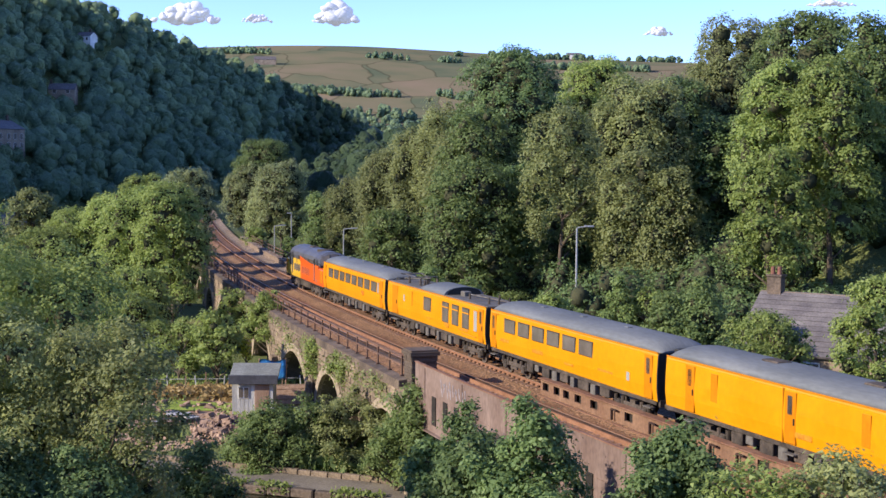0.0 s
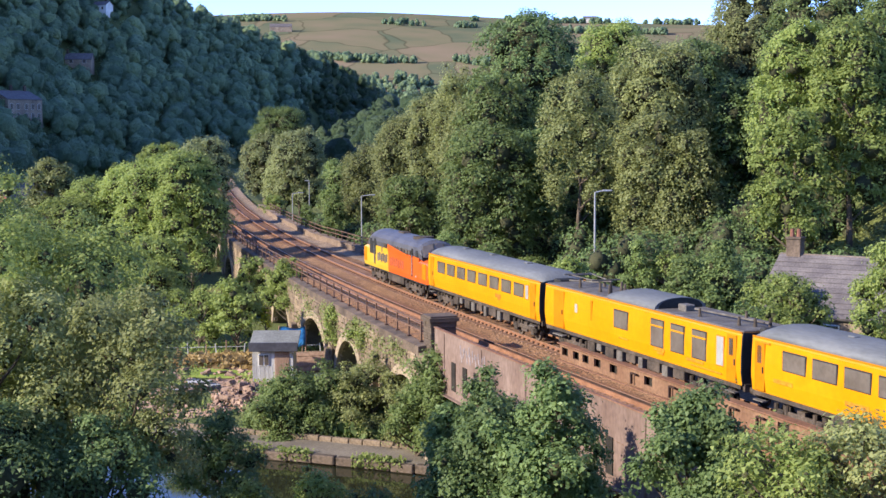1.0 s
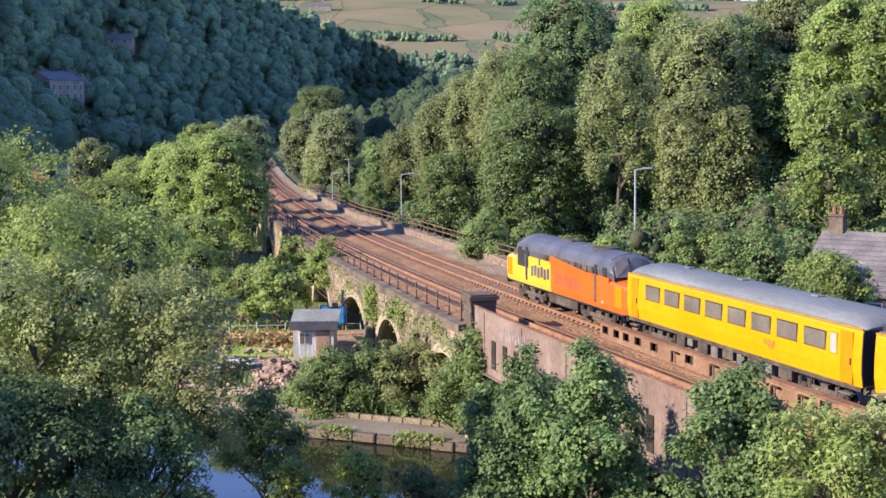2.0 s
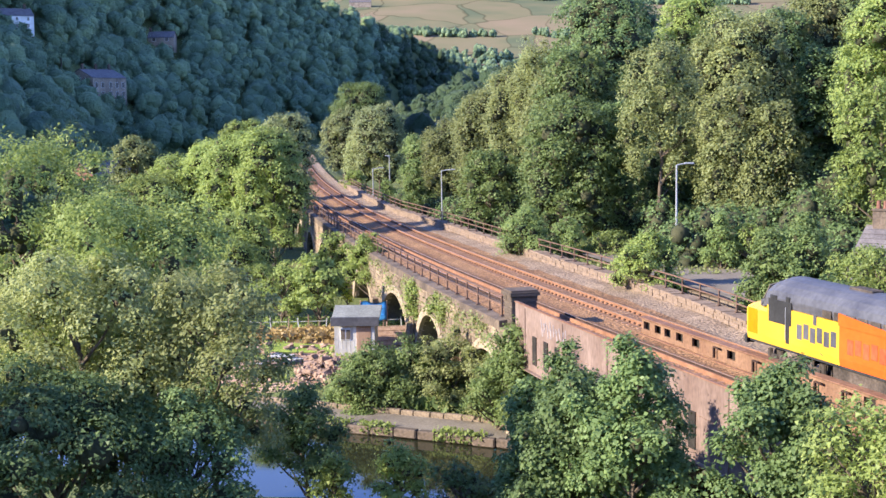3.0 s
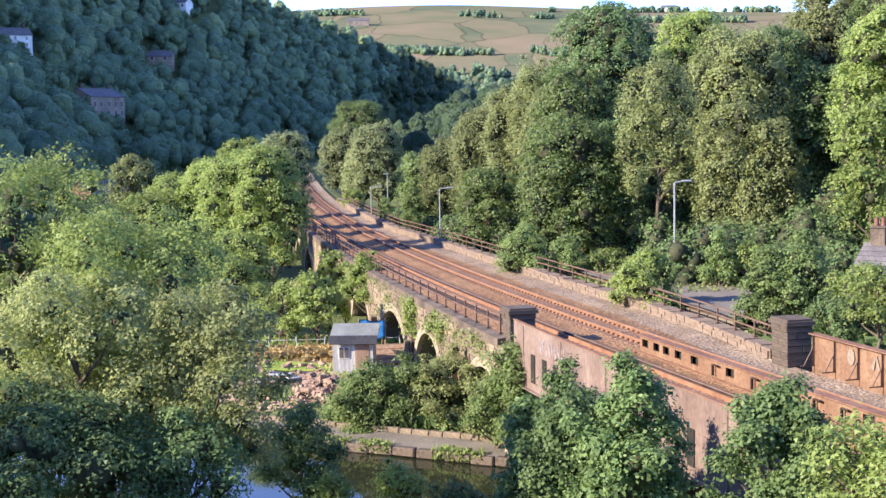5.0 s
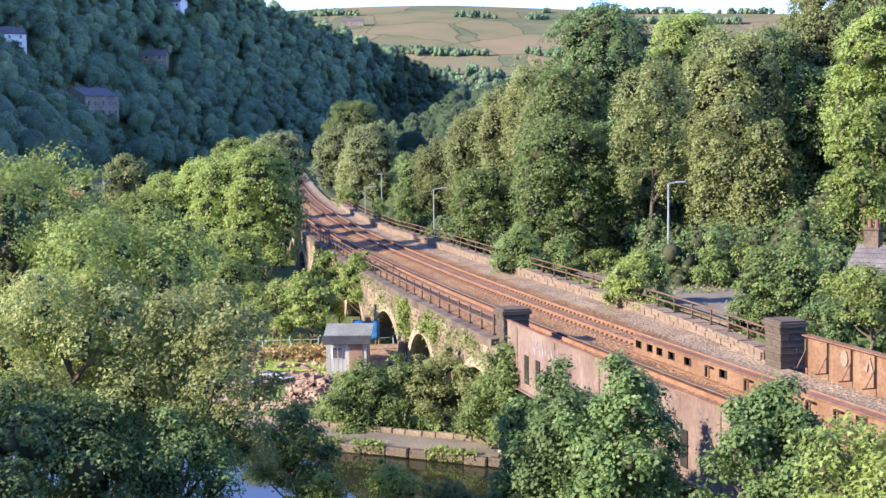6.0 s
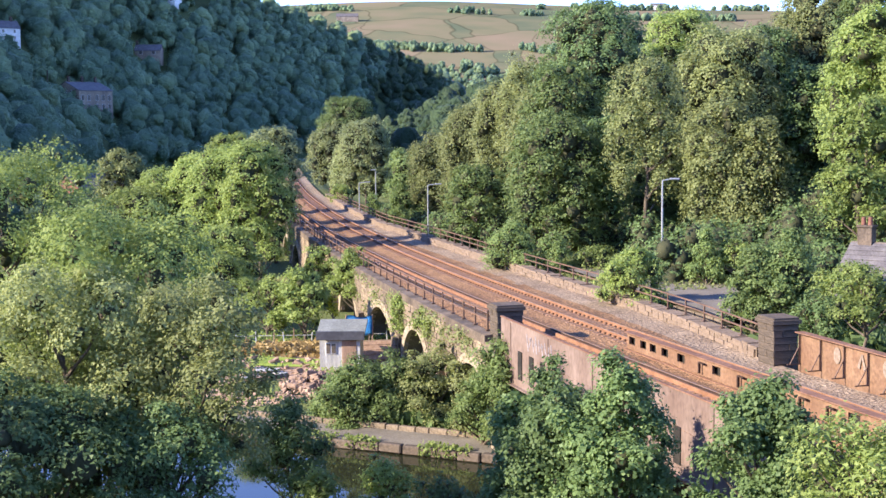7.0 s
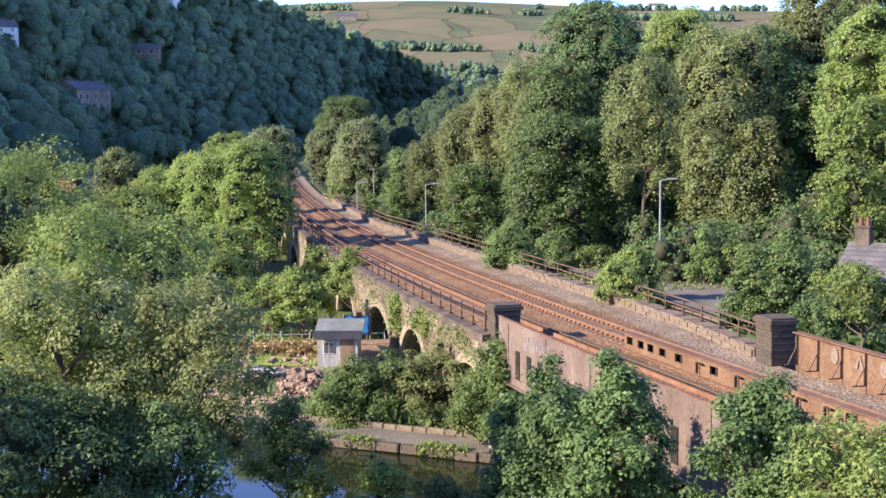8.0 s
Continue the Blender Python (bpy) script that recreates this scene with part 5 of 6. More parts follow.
UNDER_SPEC = [(-4.6, 1.0, 0.42, UNDER), (-3.3, 0.5, 0.55, UNDER_LIGHT), (-2.2, 1.2, 0.45, UNDER), (-0.9, 0.4, 0.6, UNDER_LIGHT), (0.1, 0.9, 0.4, UNDER), (1.3, 0.6, 0.55, UNDER_LIGHT), (2.4, 0.9, 0.5, UNDER), (3.6, 0.5, 0.35, UNDER_LIGHT), (4.5, 0.8, 0.5, UNDER)]


def coach(label):
    v = thing("railway_coach", label, "railway coach", group="coaches of the test train")
    bogie(v, -7.1), bogie(v, 7.1)
    boxes_under(v, UNDER_SPEC, rng)
    return v


def coach_one():
    v = coach("yellow test-train coach with eight grey windows, coupled to the locomotive")
    coach_body(v)
    for i in range(8):
        pane(v, 2.13 + i * 2.02, 1.46, 2.40, 3.06)
    door(v, 18.75, 0.8, False)
    door(v, 0.5, 0.75, False)
    pane(v, 18.1, 0.4, 2.35, 3.1, GLASS_PALE, "lavatory_window", "pale frosted window", True)
    marks(v, [(13.2, 0.9, 2.02, 0.22, RED), (13.6, 0.4, 1.86, 0.14, RED)])
    for u in (4, 9, 15):
        part("roof_vent", one_box((LC / 2 - u, 0, ZR + 0.02), (0.5, 0.4, 0.1), bevel=0.04), ROOFGREY, v)
    return v


def coach_two():
    v = coach("yellow overhead-line test coach with pantograph wells and observation dome")
    coach_body(v, False)
    L = LC / 2
    x0, x1 = L - 0.62 * LC, L - 0.36 * LC
    part("flat_roof", one_box((0, 0, ZC + 0.03), (LC - 0.05, 2 * HW - 0.25, 0.1), bevel=0.03), UNDER_LIGHT, v, "flat grey-brown well roof")
    part("dome_roof", loft([roof_section(x, d) for x, d in ((x0, 0.0), (x0 + 0.02, 0), (x1 - 1.2, 0), (x1, 0.35))], smooth=True), ROOFGREY, v, "raised grey roof dome")
    bm = bmesh.new()
    ring = [bm.verts.new((x0 - 0.03, p[1] * 0.84, ZC + 0.1 + (p[2] - ZC) * 0.78)) for p in roof_section(0)]
    bm.faces.new(ring)
    part("dome_window", bm, BLACK, v, "dark observation window in the dome")
    for u, w in ((8.46, 1.44), ):
        pane(v, u, w, 2.25, 3.05)
    for u in (12.3, 14.2, 16.12):
        pane(v, u, 1.16, 1.9, 3.08)
        for s in (1, -1):
            part("window_bar", one_box((L - u - 0.59, s * (HW + 0.03), 2.82), (1.2, 0.03, 0.07)), YELLOW, v)
    pane(v, 18.2, 0.55, 1.9, 3.1, GLASS_PALE, "frosted_window", "pale frosted window", True)
    door(v, 19.0, 0.75)
    door(v, 1.2, 1.3, False)
    pane(v, 5.75, 0.22, 2.2, 3.2, YELLOW_DOOR, "grille", "narrow brown-yellow louvre", False)
    marks(v, [(3.9, 0.3, 2.6, 0.45, GLASS_PALE), (12.6, 1.0, 1.78, 0.16, BROWN), (12.9, 0.6, 1.62, 0.1, BROWN), (15.6, 1.5, 1.75, 0.12, BROWN), (16.0, 2.6, 1.55, 0.06, BROWN), (9.0, 1.0, 1.78, 0.06, BROWN)])
    bm = bmesh.new()
    for s in (-1, 1):
        rod(bm, (L - 1.2, s * 0.5, ZC + 0.28), (L - 4.6, s * 0.35, ZC + 0.5), 0.04, seg=6)
        rod(bm, (L - 4.6, s * 0.35, ZC + 0.5), (L - 1.6, s * 0.6, ZC + 0.62), 0.03, seg=6)
    for x in (1.2, 1.7, 4.6):
        rod(bm, (L - x, -0.8, ZC + 0.6), (L - x, 0.8, ZC + 0.6), 0.04, seg=6)
    part("pantograph", bm, UNDER_LIGHT, v, "folded steel pantograph")
    for x, y in ((5.2, 0.6), (5.2, -0.6), (5.8, 0.3), (6.2, -0.3), (6.5, 0.7), (3.0, 0.7), (3.0, -0.7)):
        part("insulator", rod(bmesh.new(), (L - x, y, ZC + 0.05), (L - x, y, ZC + 0.55), 0.1, 0.06, 8), UNDER, v)
    for x, y in ((15.5, 0.7), (17.2, -0.6), (18.6, 0.6), (19.4, -0.4), (19.2, 0.2)):
        part("insulator", rod(bmesh.new(), (L - x, y, ZC + 0.05), (L - x, y, ZC + 0.45), 0.09, 0.05, 8), UNDER, v)
    part("roof_box", one_box((L - 13.4, 0.2, ZC + 0.2), (0.7, 0.5, 0.35), bevel=0.04), UNDER_LIGHT, v)
    part("conduit", rod(bmesh.new(), (L - 14, 0.1, ZC + 0.22), (L - 19.5, -0.3, ZC + 0.22), 0.05, seg=6), UNDER_LIGHT, v)
    return v


def coach_three():
    v = coach("yellow test-train coach with six grey windows and plain panelled end")
    coach_body(v)
    for i in range(6):
        pane(v, 2.23 + i * 1.965, 1.47, 2.43, 3.12)
    door(v, 0.25, 0.7)
    door(v, 18.95, 0.75)
    marks(v, [(1.6, 1.3, 1.92, 0.16, BROWN), (6.2, 1.4, 1.85, 0.18, BROWN), (10.3, 1.1, 1.72, 0.1, BROWN), (14.2, 1.6, 1.95, 0.1, BROWN), (17.2, 0.3, 2.05, 0.4, GLASS_PALE), (0.7, 0.6, 3.3, 0.08, BROWN)])
    for u in (5, 10, 15):
        part("roof_vent", one_box((LC / 2 - u, 0.2, ZR + 0.0), (0.4, 0.3, 0.08), bevel=0.03), ROOFGREY, v)
    return v


def coach_four():
    v = coach("yellow windowless test-train van with narrow door windows")
    coach_body(v)
    for u in (1.72, 9.05, 15.4):
        door(v, u, 0.72)
    for u in (3.75, 13.67):
        pane(v, u, 0.5, ZB + 0.75, ZC - 0.25, YELLOW_DOOR, "louvre", "darker yellow louvre panel", False)
    pane(v, 8.88, 0.06, ZB, ZC - 0.05, YELLOW_DOOR, "seam", "", False)
    marks(v, [(9.2, 1.6, 1.75, 0.2, BROWN), (2.2, 0.12, 1.75, 0.1, RED)])
    for u in (6.5, 13.0):
        part("roof_vent", one_box((LC / 2 - u, 0.1, ZR - 0.01), (1.1, 0.7, 0.1), bevel=0.04), UNDER, v, "dark roof vent")
    return v


def loco():
    v = thing("locomotive", "yellow and orange diesel locomotive with grey roof and bonnet noses", "locomotive")
    H, T = 1.35, 4.12
    xm, xn = 7.0, 9.15

    def sec(x, hw, z0, z1, zt, k=0.0):
        pts = [(hw - 0.05, z0), (hw, z0 + 0.3), (hw, z1)]
        arch = [(hw * math.cos(a), z1 + (zt - z1) * math.sin(a)) for a in (0.35, 0.7, 1.05, 1.35, math.pi / 2)]
        pts += arch
        return [(x, y, z) for y, z in pts] + [(x, -y, z) for y, z in reversed(pts[:-1])]

    # lower sides: yellow towards the far end, orange towards the coaches, with a slanting join
    part("body_yellow", loft([sec(1.3, H, 1.2, 2.9, 2.95), sec(xm, H, 1.2, 2.9, 2.95)]), LIME, v, "yellow lower side")
    part("body_orange", loft([sec(-xm, H, 1.2, 2.9, 2.95), sec(1.3, H, 1.2, 2.9, 2.95)]), ORANGE, v, "orange lower side")
    part("roof", loft([sec(-xm + 0.35, H - 0.02, 2.93, 3.3, T), sec(xm - 0.35, H - 0.02, 2.93, 3.3, T)], smooth=False), LOCOGREY, v, "dark grey upper side and roof")
    part("orange_swage", loft([[(-4.9, 1.40, 2.8), (1.3, 1.40, 2.8), (1.3, 1.40, 3.3), (-4.8, 1.40, 2.85)], [(-4.9, H - 0.1, 2.8), (1.3, H - 0.1, 2.8), (1.3, H - 0.1, 3.3), (-4.8, H - 0.1, 2.85)]]), ORANGE, v)
    for e, m in ((1, LIME), (-1, ORANGE)):
        # sloping cab front and rounded nose
        part("cab", loft([sec(e * (xm - 0.4), H - 0.01, 2.85, 3.3, T - 0.01), sec(e * (xm + 0.15), H - 0.02, 2.85, 3.2, T - 0.16), sec(e * (xm + 0.62), H - 0.05, 2.75, 2.8, 2.86)]), LOCOGREY, v, "dark cab roof")
        ws = part("windscreen", loft([[(e * (xm + 0.17), s * 1.1, 3.72), (e * (xm + 0.17), 0, 3.95), (e * (xm + 0.17), -s * 1.1, 3.72), (e * (xm + 0.65), -s * 1.2, 2.98), (e * (xm + 0.65), s * 1.2, 2.98)] for s in (1,)] +
                 [[(e * (xm + 0.23), 1.1, 3.75), (e * (xm + 0.23), 0, 3.98), (e * (xm + 0.23), -1.1, 3.75), (e * (xm + 0.71), -1.2, 3.0), (e * (xm + 0.71), 1.2, 3.0)]]), GLASS, v, "raked grey windscreen")
        for s in (-0.42, 0.42):
            part("pillar", rod(bmesh.new(), (e * (xm + 0.25), s * 0.9, 3.9), (e * (xm + 0.73), s, 2.98), 0.04, seg=6), BLACK, ws)
        part("nose", loft([sec(e * xm, H, 1.2, 2.6, 2.92), sec(e * (xn - 0.35), H - 0.02, 1.2, 2.55, 2.86), sec(e * (xn - 0.08), H - 0.2, 1.22, 2.45, 2.72), sec(e * xn, H - 0.45, 1.3, 2.3, 2.5)]), m, v, "rounded bonnet nose")
        part("nose_front", loft([sec(e * (xn - 0.09), H - 0.19, 1.24, 2.44, 2.70), sec(e * (xn + 0.02), H - 0.42, 1.3, 2.3, 2.52)]), LIME, v, "yellow warning end")
        part("nose_grille", one_box((e * (xm + 1.25), H - 0.005, 2.05), (0.85, 0.03, 1.1), bevel=0.01), YELLOW_DOOR, v, "ochre nose-side grille")
        part("cab_door", one_box((e * (xm - 1.75), H - 0.0, 2.45), (0.28, 0.05, 2.0), bevel=0.02), BLACK, v, "dark recessed cab door")
        part("cab_window", one_box((e * (xm - 0.55), H - 0.01, 3.15), (0.55, 0.06, 0.5), bevel=0.03), BLACK, v)
        for s in (-1, 1):
            part("handrail", rod(bmesh.new(), (e * (xm - 1.65), s * (H + 0.05), 1.6), (e * (xm - 1.65), s * (H + 0.05), 3.0), 0.02, seg=6), STEEL, v)
            part("buffer", rod(bmesh.new(), (e * (xn - 0.1), s * 0.87, 1.05), (e * (xn + 0.45), s * 0.87, 1.05), 0.15, 0.22, 12), UNDER, v)
        part("bufferbeam", one_box((e * (xn - 0.05), 0, 1.1), (0.2, 2.5, 0.35), bevel=0.03), BLACK, v)
        bogie(v, e * 5.0, (-1.85, 0, 1.85), 1.1)
    for i in range(7):
        part("roof_grille", one_box((-2.6 + i * 0.95, 0.95, 3.72), (0.7, 0.5, 0.06), Matrix.Rotation(radians(-38), 4, "X"), 0.01), UNDER_LIGHT if i % 3 == 0 else LOCOGREY, v)
    for i in range(9):
        part("side_louvre", one_box((-4.6 + i * 0.85, H + 0.0, 3.12), (0.65, 0.05, 0.32), bevel=0.01), UNDER, v)
    part("exhaust", one_box((1.5, 0, 4.12), (1.6, 0.6, 0.14), bevel=0.04), UNDER, v)
    part("fan_housing", rod(bmesh.new(), (-3.6, 0, 4.02), (-3.6, 0, 4.17), 0.75, seg=20), UNDER, v)
    part("fuel_tank", one_box((0, 0, 0.85), (4.2, 2.3, 0.7), bevel=0.08), UNDER, v)
    part("solebar", one_box((0, 0, 1.17), (17.2, 2.55, 0.14)), BLACK, v)
    # lettering on the sides, drawn as plain bars
    part("side_window", one_box((5.9, H + 0.004, 2.72), (1.9, 0.03, 1.0), bevel=0.02), BLACK, v, "large dark cab-side panel")
    bars = [(4.3 - 0.52 * k, 0.4, 2.1 + 0.08 * (k % 2), 0.62, LOCOGREY) for k in range(6)] + [(0.5 - 0.55 * k, 0.42, 2.05 + 0.06 * (k % 2), 0.6, BROWN_RED) for k in range(7)]
    bars += [(-1.2, 1.5, 2.86, 0.14, GLASS_PALE), (-6.2, 0.3, 1.55, 0.12, GLASS_PALE), (3.1, 0.25, 2.75, 0.4, LOCOGREY)]
    for x, w, z, h, m in bars:
        part("marking", one_box((x, H + 0.004, z), (w, 0.012, h)), m, v)
    return v


GAP = 20.886
TRAIN = [(loco(), 19.5 + 2 * GAP), (coach_one(), 2 * GAP), (coach_two(), GAP), (coach_three(), 0.0), (coach_four(), -GAP)]
S0, SPEED = arc(70.0) + 1.827, 26.275


def on_track(s, half=7.1):
    a, b = rp(at_arc(s - half), 0), rp(at_arc(s + half), 0)
    m = (a + b) / 2
    return pose(m.x, m.y, 0.0, 0, 0, math.degrees(math.atan2(b.y - a.y, b.x - a.x)))


# ---- allotment below the viaduct ----
def hut():
    m = pose(-13.4, 95.2, -5.15, 0, 0, 2)
    h = thing("shed", "grey weathered garden shed with sloping felt roof and brown door", "shed", m)
    part("body", one_box((0, 0, 1.2), (2.75, 2.4, 2.4)), BOARD, h)
    part("roof", one_box((0.05, -0.05, 2.75), (3.3, 3.0, 0.12), Matrix.Rotation(radians(14), 4, "X"), 0.02), FELT, h, "pale felt roof")
    part("fascia", one_box((0.05, -1.5, 2.42), (3.3, 0.1, 0.62), bevel=0.02), LOCOGREY, h, "dark grey fascia board")
    part("door", one_box((0.62, -1.22, 1.05), (1.0, 0.06, 2.0), bevel=0.02), TIMBER, h, "brown timber door")
    w = part("window", one_box((-0.62, -1.22, 1.5), (0.75, 0.05, 0.8), bevel=0.01), WHITE, h)
    for x in (-0.8, -0.44):
        part("pane", one_box((x, -1.25, 1.5), (0.28, 0.03, 0.68)), GLASS, w)
    for i in range(10):
        part("board", one_box((-1.25 + i * 0.275, -1.205, 0.55 if i < 6 else 1.15), (0.25, 0.03, 1.05 if i < 6 else 2.2)), BOARD, h) if i in (0, 1, 2, 3, 4, 5, 9) else None
    for i in range(8):
        part("board", one_box((-1.385, -1.05 + i * 0.3, 1.2), (0.03, 0.27, 2.35)), BOARD, h)
    t = thing("tarpaulin", "bright blue tarpaulin sheet hung behind the shed", "tarpaulin", pose(-12.75, 98.4, -5.15))
    bm = bmesh.new()
    n = 8
    vs = [[bm.verts.new((-0.8 + 1.9 * i / n, 0.12 * math.sin(i * 1.3 + j), 1.75 + 1.35 * j / n + 0.1 * math.sin(i))) for i in range(n + 1)] for j in range(n + 1)]
    for j in range(n):
        for i in range(n):
            bm.faces.new((vs[j][i], vs[j][i + 1], vs[j + 1][i + 1], vs[j + 1][i])).smooth = True
    bmesh.ops.solidify(bm, geom=bm.faces[:], thickness=0.02)
    part("sheet", bm, TARP, t)
    for x in (-0.78, 1.08):
        part("post", rod(bmesh.new(), (x, 0.15, -1.4), (x, 0.15, 3.2), 0.05), TIMBER, t)


def gable_house(name, label, x, y, z, turn, L, W, eaves, ridge, wall, roof, chimneys=(), windows=(), lean=0.4, cat="house"):
    """A house with a pitched roof: ridge along its length, walls, openings set in, chimneys with pots."""
    h = thing(name, label, cat, pose(x, y, z, 0, 0, turn))
    bm = bmesh.new()
    prof = [(-W / 2, -2.5), (W / 2, -2.5), (W / 2, eaves), (0, ridge - 0.12), (-W / 2, eaves)]
    rings = [[bm.verts.new((s * L / 2, yy, zz)) for yy, zz in prof] for s in (-1, 1)]
    for i in range(5):
        bm.faces.new((rings[0][i], rings[0][(i + 1) % 5], rings[1][(i + 1) % 5], rings[1][i]))
    bm.faces.new(rings[0][::-1]), bm.faces.new(rings[1])
    bmesh.ops.recalc_face_normals(bm, faces=bm.faces[:])
    part("wall", bm, wall, h)
    pitch = math.atan2(ridge - eaves, W / 2)
    ln = math.hypot(ridge - eaves, W / 2) + lean
    for s in (-1, 1):
        m = Matrix.Translation((0, s * (W / 4 + lean * 0.35), (eaves + ridge) / 2 - lean * 0.22)) @ Matrix.Rotation(-s * pitch, 4, "X")
        r = part("roof", one_box((0, 0, 0.06), (L + 0.4, ln, 0.12)), roof, h, "slate roof slope")
        r.matrix_basis = m
        n = int(ln / 0.42) if y < 150 else 0
        for k in range(n):
            part("slate_course", one_box((0, -ln / 2 + (k + 0.5) * ln / n, 0.13 + 0.008 * (k % 2)), (L + 0.42, ln / n - 0.02, 0.03), Matrix.Rotation(0.05 * s, 4, "X")), roof, r)
    part("ridge", one_box((0, 0, ridge + 0.06), (L + 0.45, 0.3, 0.12), bevel=0.03), STONE, h)
    for cxx, hh in chimneys:
        c = part("chimney", one_box((cxx, 0, ridge + hh / 2 - 0.3), (0.9, 0.7, hh + 0.6), bevel=0.02), STONE_DARK, h, "stone chimney stack")
        part("chimney_cap", one_box((cxx, 0, ridge + hh), (1.05, 0.85, 0.14), bevel=0.02), STONE_DARK, c)
        for p in (-0.22, 0.22):
            part("chimney_pot", rod(bmesh.new(), (cxx + p, 0, ridge + hh), (cxx + p, 0, ridge + hh + 0.55), 0.16, 0.13, 10), BRICK, c, "red clay pot")
    for side, u, zz, w, hh in windows:
        if side in ("front", "back"):
            c, s2 = (u, (-1 if side == "front" else 1) * W / 2, zz), (w, 0.16, hh)
        else:
            c, s2 = ((-1 if side == "end" else 1) * L / 2, u, zz), (0.16, w, hh)
        wn_ = part("window", one_box(c, s2, bevel=0.01), WHITE, h, "white window frame")
        out = Vector((0, math.copysign(0.06, c[1]), 0)) if side in ("front", "back") else Vector((math.copysign(0.06, c[0]), 0, 0))
        sz = [d - 0.16 if i != (1 if side in ("front", "back") else 0) else 0.1 for i, d in enumerate(s2)]
        part("pane", one_box(Vector(c) + out, sz), GLASS, wn_)
    return h


hut()
gable_house("outbuilding", "low brown pitched shed roof before the arch", -10.9, 98.6, -5.4, 15, 2.8, 2.4, 0.6, 1.5, TIMBER, TIMBER, cat="shed")
gable_house("house", "stone house with a long grey slate roof and red chimney pots", 25.2, 84.4, -1.2, -36, 13.5, 8.0, 2.0, 5.1, HOUSESTONE, SLATE, ((-6.0, 1.1),),
            (("front", -2, 0.9, 1.0, 1.2), ("front", 2.5, 0.9, 1.0, 1.2)))
terrace_windows = [(s, u, z, 1.3, 2.0) for s in ("front",) for u in (-6.0, -3.2, 0.4, 3.2, 6.0) for z in (1.8, 4.9)] + [("end", u, 7.0, 0.9, 0.9) for u in (-3, -0.5, 2)]
gable_house("house", "tall stone terrace with slate roof and chimneys on the hillside", -156, 478, hill_left(-156, 478) - 2.6, 60, 15, 13.5, 7.4, 10.4, HOUSESTONE, SLATE, ((-6, 1.4), (0, 1.4), (6, 1.4)), terrace_windows)
gable_house("house", "white-rendered house high on the wooded hillside", -187, 485, hill_left(-187, 485) - 1.0, 40, 12, 7, 4.6, 7.2, WHITE, SLATE, ((-5, 1.2), (4, 1.2)), [("front", u, z, 0.9, 1.3) for u in (-4, 0, 4) for z in (1.2, 3.5)])
gable_house("house", "dark stone house with lit white windows among trees", -166, 600, hill_left(-166, 600) + 1, 5, 11, 7, 3.8, 6.4, HOUSESTONE, SLATE, ((-5, 1.2),), [("front", u, 3, 1.6, 1.8) for u in (-3, 2.5)])
gable_house("house", "pale house half hidden near the hilltop", -179, 690, hill_left(-179, 690) + 1, -20, 8, 6, 3.5, 5.5, WHITE, SLATE, ((2, 1),), [("front", u, 2, 1.2, 1.5) for u in (-2, 2)])
gable_house("house", "red brick house with grey roof behind the trees", -73.5, 226, -2.6, 62, 9, 8, 3.6, 6.3, BRICK, SLATE, (), [("end", -1.5, 2.2, 0.9, 1.2), ("end", 1.5, 2.2, 0.9, 1.2)])
gable_house("house", "long low house with pale slate roof behind trees", -56, 225, -4.5, 15, 13, 7, 4.0, 6.4, HOUSESTONE, SLATE, ((-4, 1),), [("front", 0, 2, 1, 1.2)])
gable_house("outbuilding", "flat pale-roofed building among hillside trees", -132, 432, -2.5, -10, 9, 6, 3.2, 4.3, HOUSESTONE, FELT, cat="building")
gable_house("farmhouse", "distant farm building on the moorland fields", -293, 2200, ground_z(-293, 2200) + 1, 5, 34, 14, 6, 11, HOUSESTONE, SLATE, cat="farm")
gable_house("farmhouse", "distant white farm building on the skyline", 210, 2480, ground_z(210, 2480) + 1, 0, 24, 12, 6, 10, WHITE, SLATE, cat="farm")


def street_lamp(x, y, z_top, height, arm):
    g = z_top - height
    s = thing("street_lamp", "grey galvanised street lamp with a short arm", "street lamp", pose(x, y, g), group="street lamps along the road")
    part("column", rod(bmesh.new(), (0, 0, -0.3), (0, 0, height), 0.11, 0.07, 10), STEEL, s)
    part("base", rod(bmesh.new(), (0, 0, -0.3), (0, 0, 1.1), 0.15, 0.15, 10), STEEL, s)
    part("arm", rod(bmesh.new(), (0, 0, height), (arm, 0, height + 0.12), 0.06, 0.05, 8), STEEL, s)
    part("lantern", one_box((arm + 0.3, 0, height + 0.13), (0.75, 0.28, 0.14), bevel=0.04), STEEL, s, "flat lantern head")


street_lamp(9.25, 104, 7.2, 8.0, 0.6)
street_lamp(-12.2, 158, 4.6, 8.0, 0.9)
street_lamp(-24.8, 196, 3.3, 8.0, 0.9)
street_lamp(-24.5, 214, 4.4, 9.0, -0.6)


def utility_pole():
    s = thing("utility_pole", "bare wooden utility pole on the hillside", "pole", pose(-160, 455, 16))
    part("pole", rod(bmesh.new(), (0, 0, -1), (0, 0, 14), 0.25, 0.18, 8), BARK, s)


utility_pole()

# road, verge wall and the low walls behind the railway
rd = bmesh.new()
sweep([(8.5, -0.02), (15.5, 0.02)], steps(74, 112, 2), bm=rd)
tagged(part("road", rd, TARMAC), "grey tarmac lane behind the railway", "road", kind="structure")
rw = thing("wall_roadside", "low pale stone retaining wall beside the lane", "wall", kind="structure")
for y in steps(80.5, 90.5, 1.25):
    for k in range(4):
        put_block(rw, BLOCK, y + (k % 2) * 0.5, 8.2, -1.2 + k * 0.3, 1.2, 0.5, 0.28)
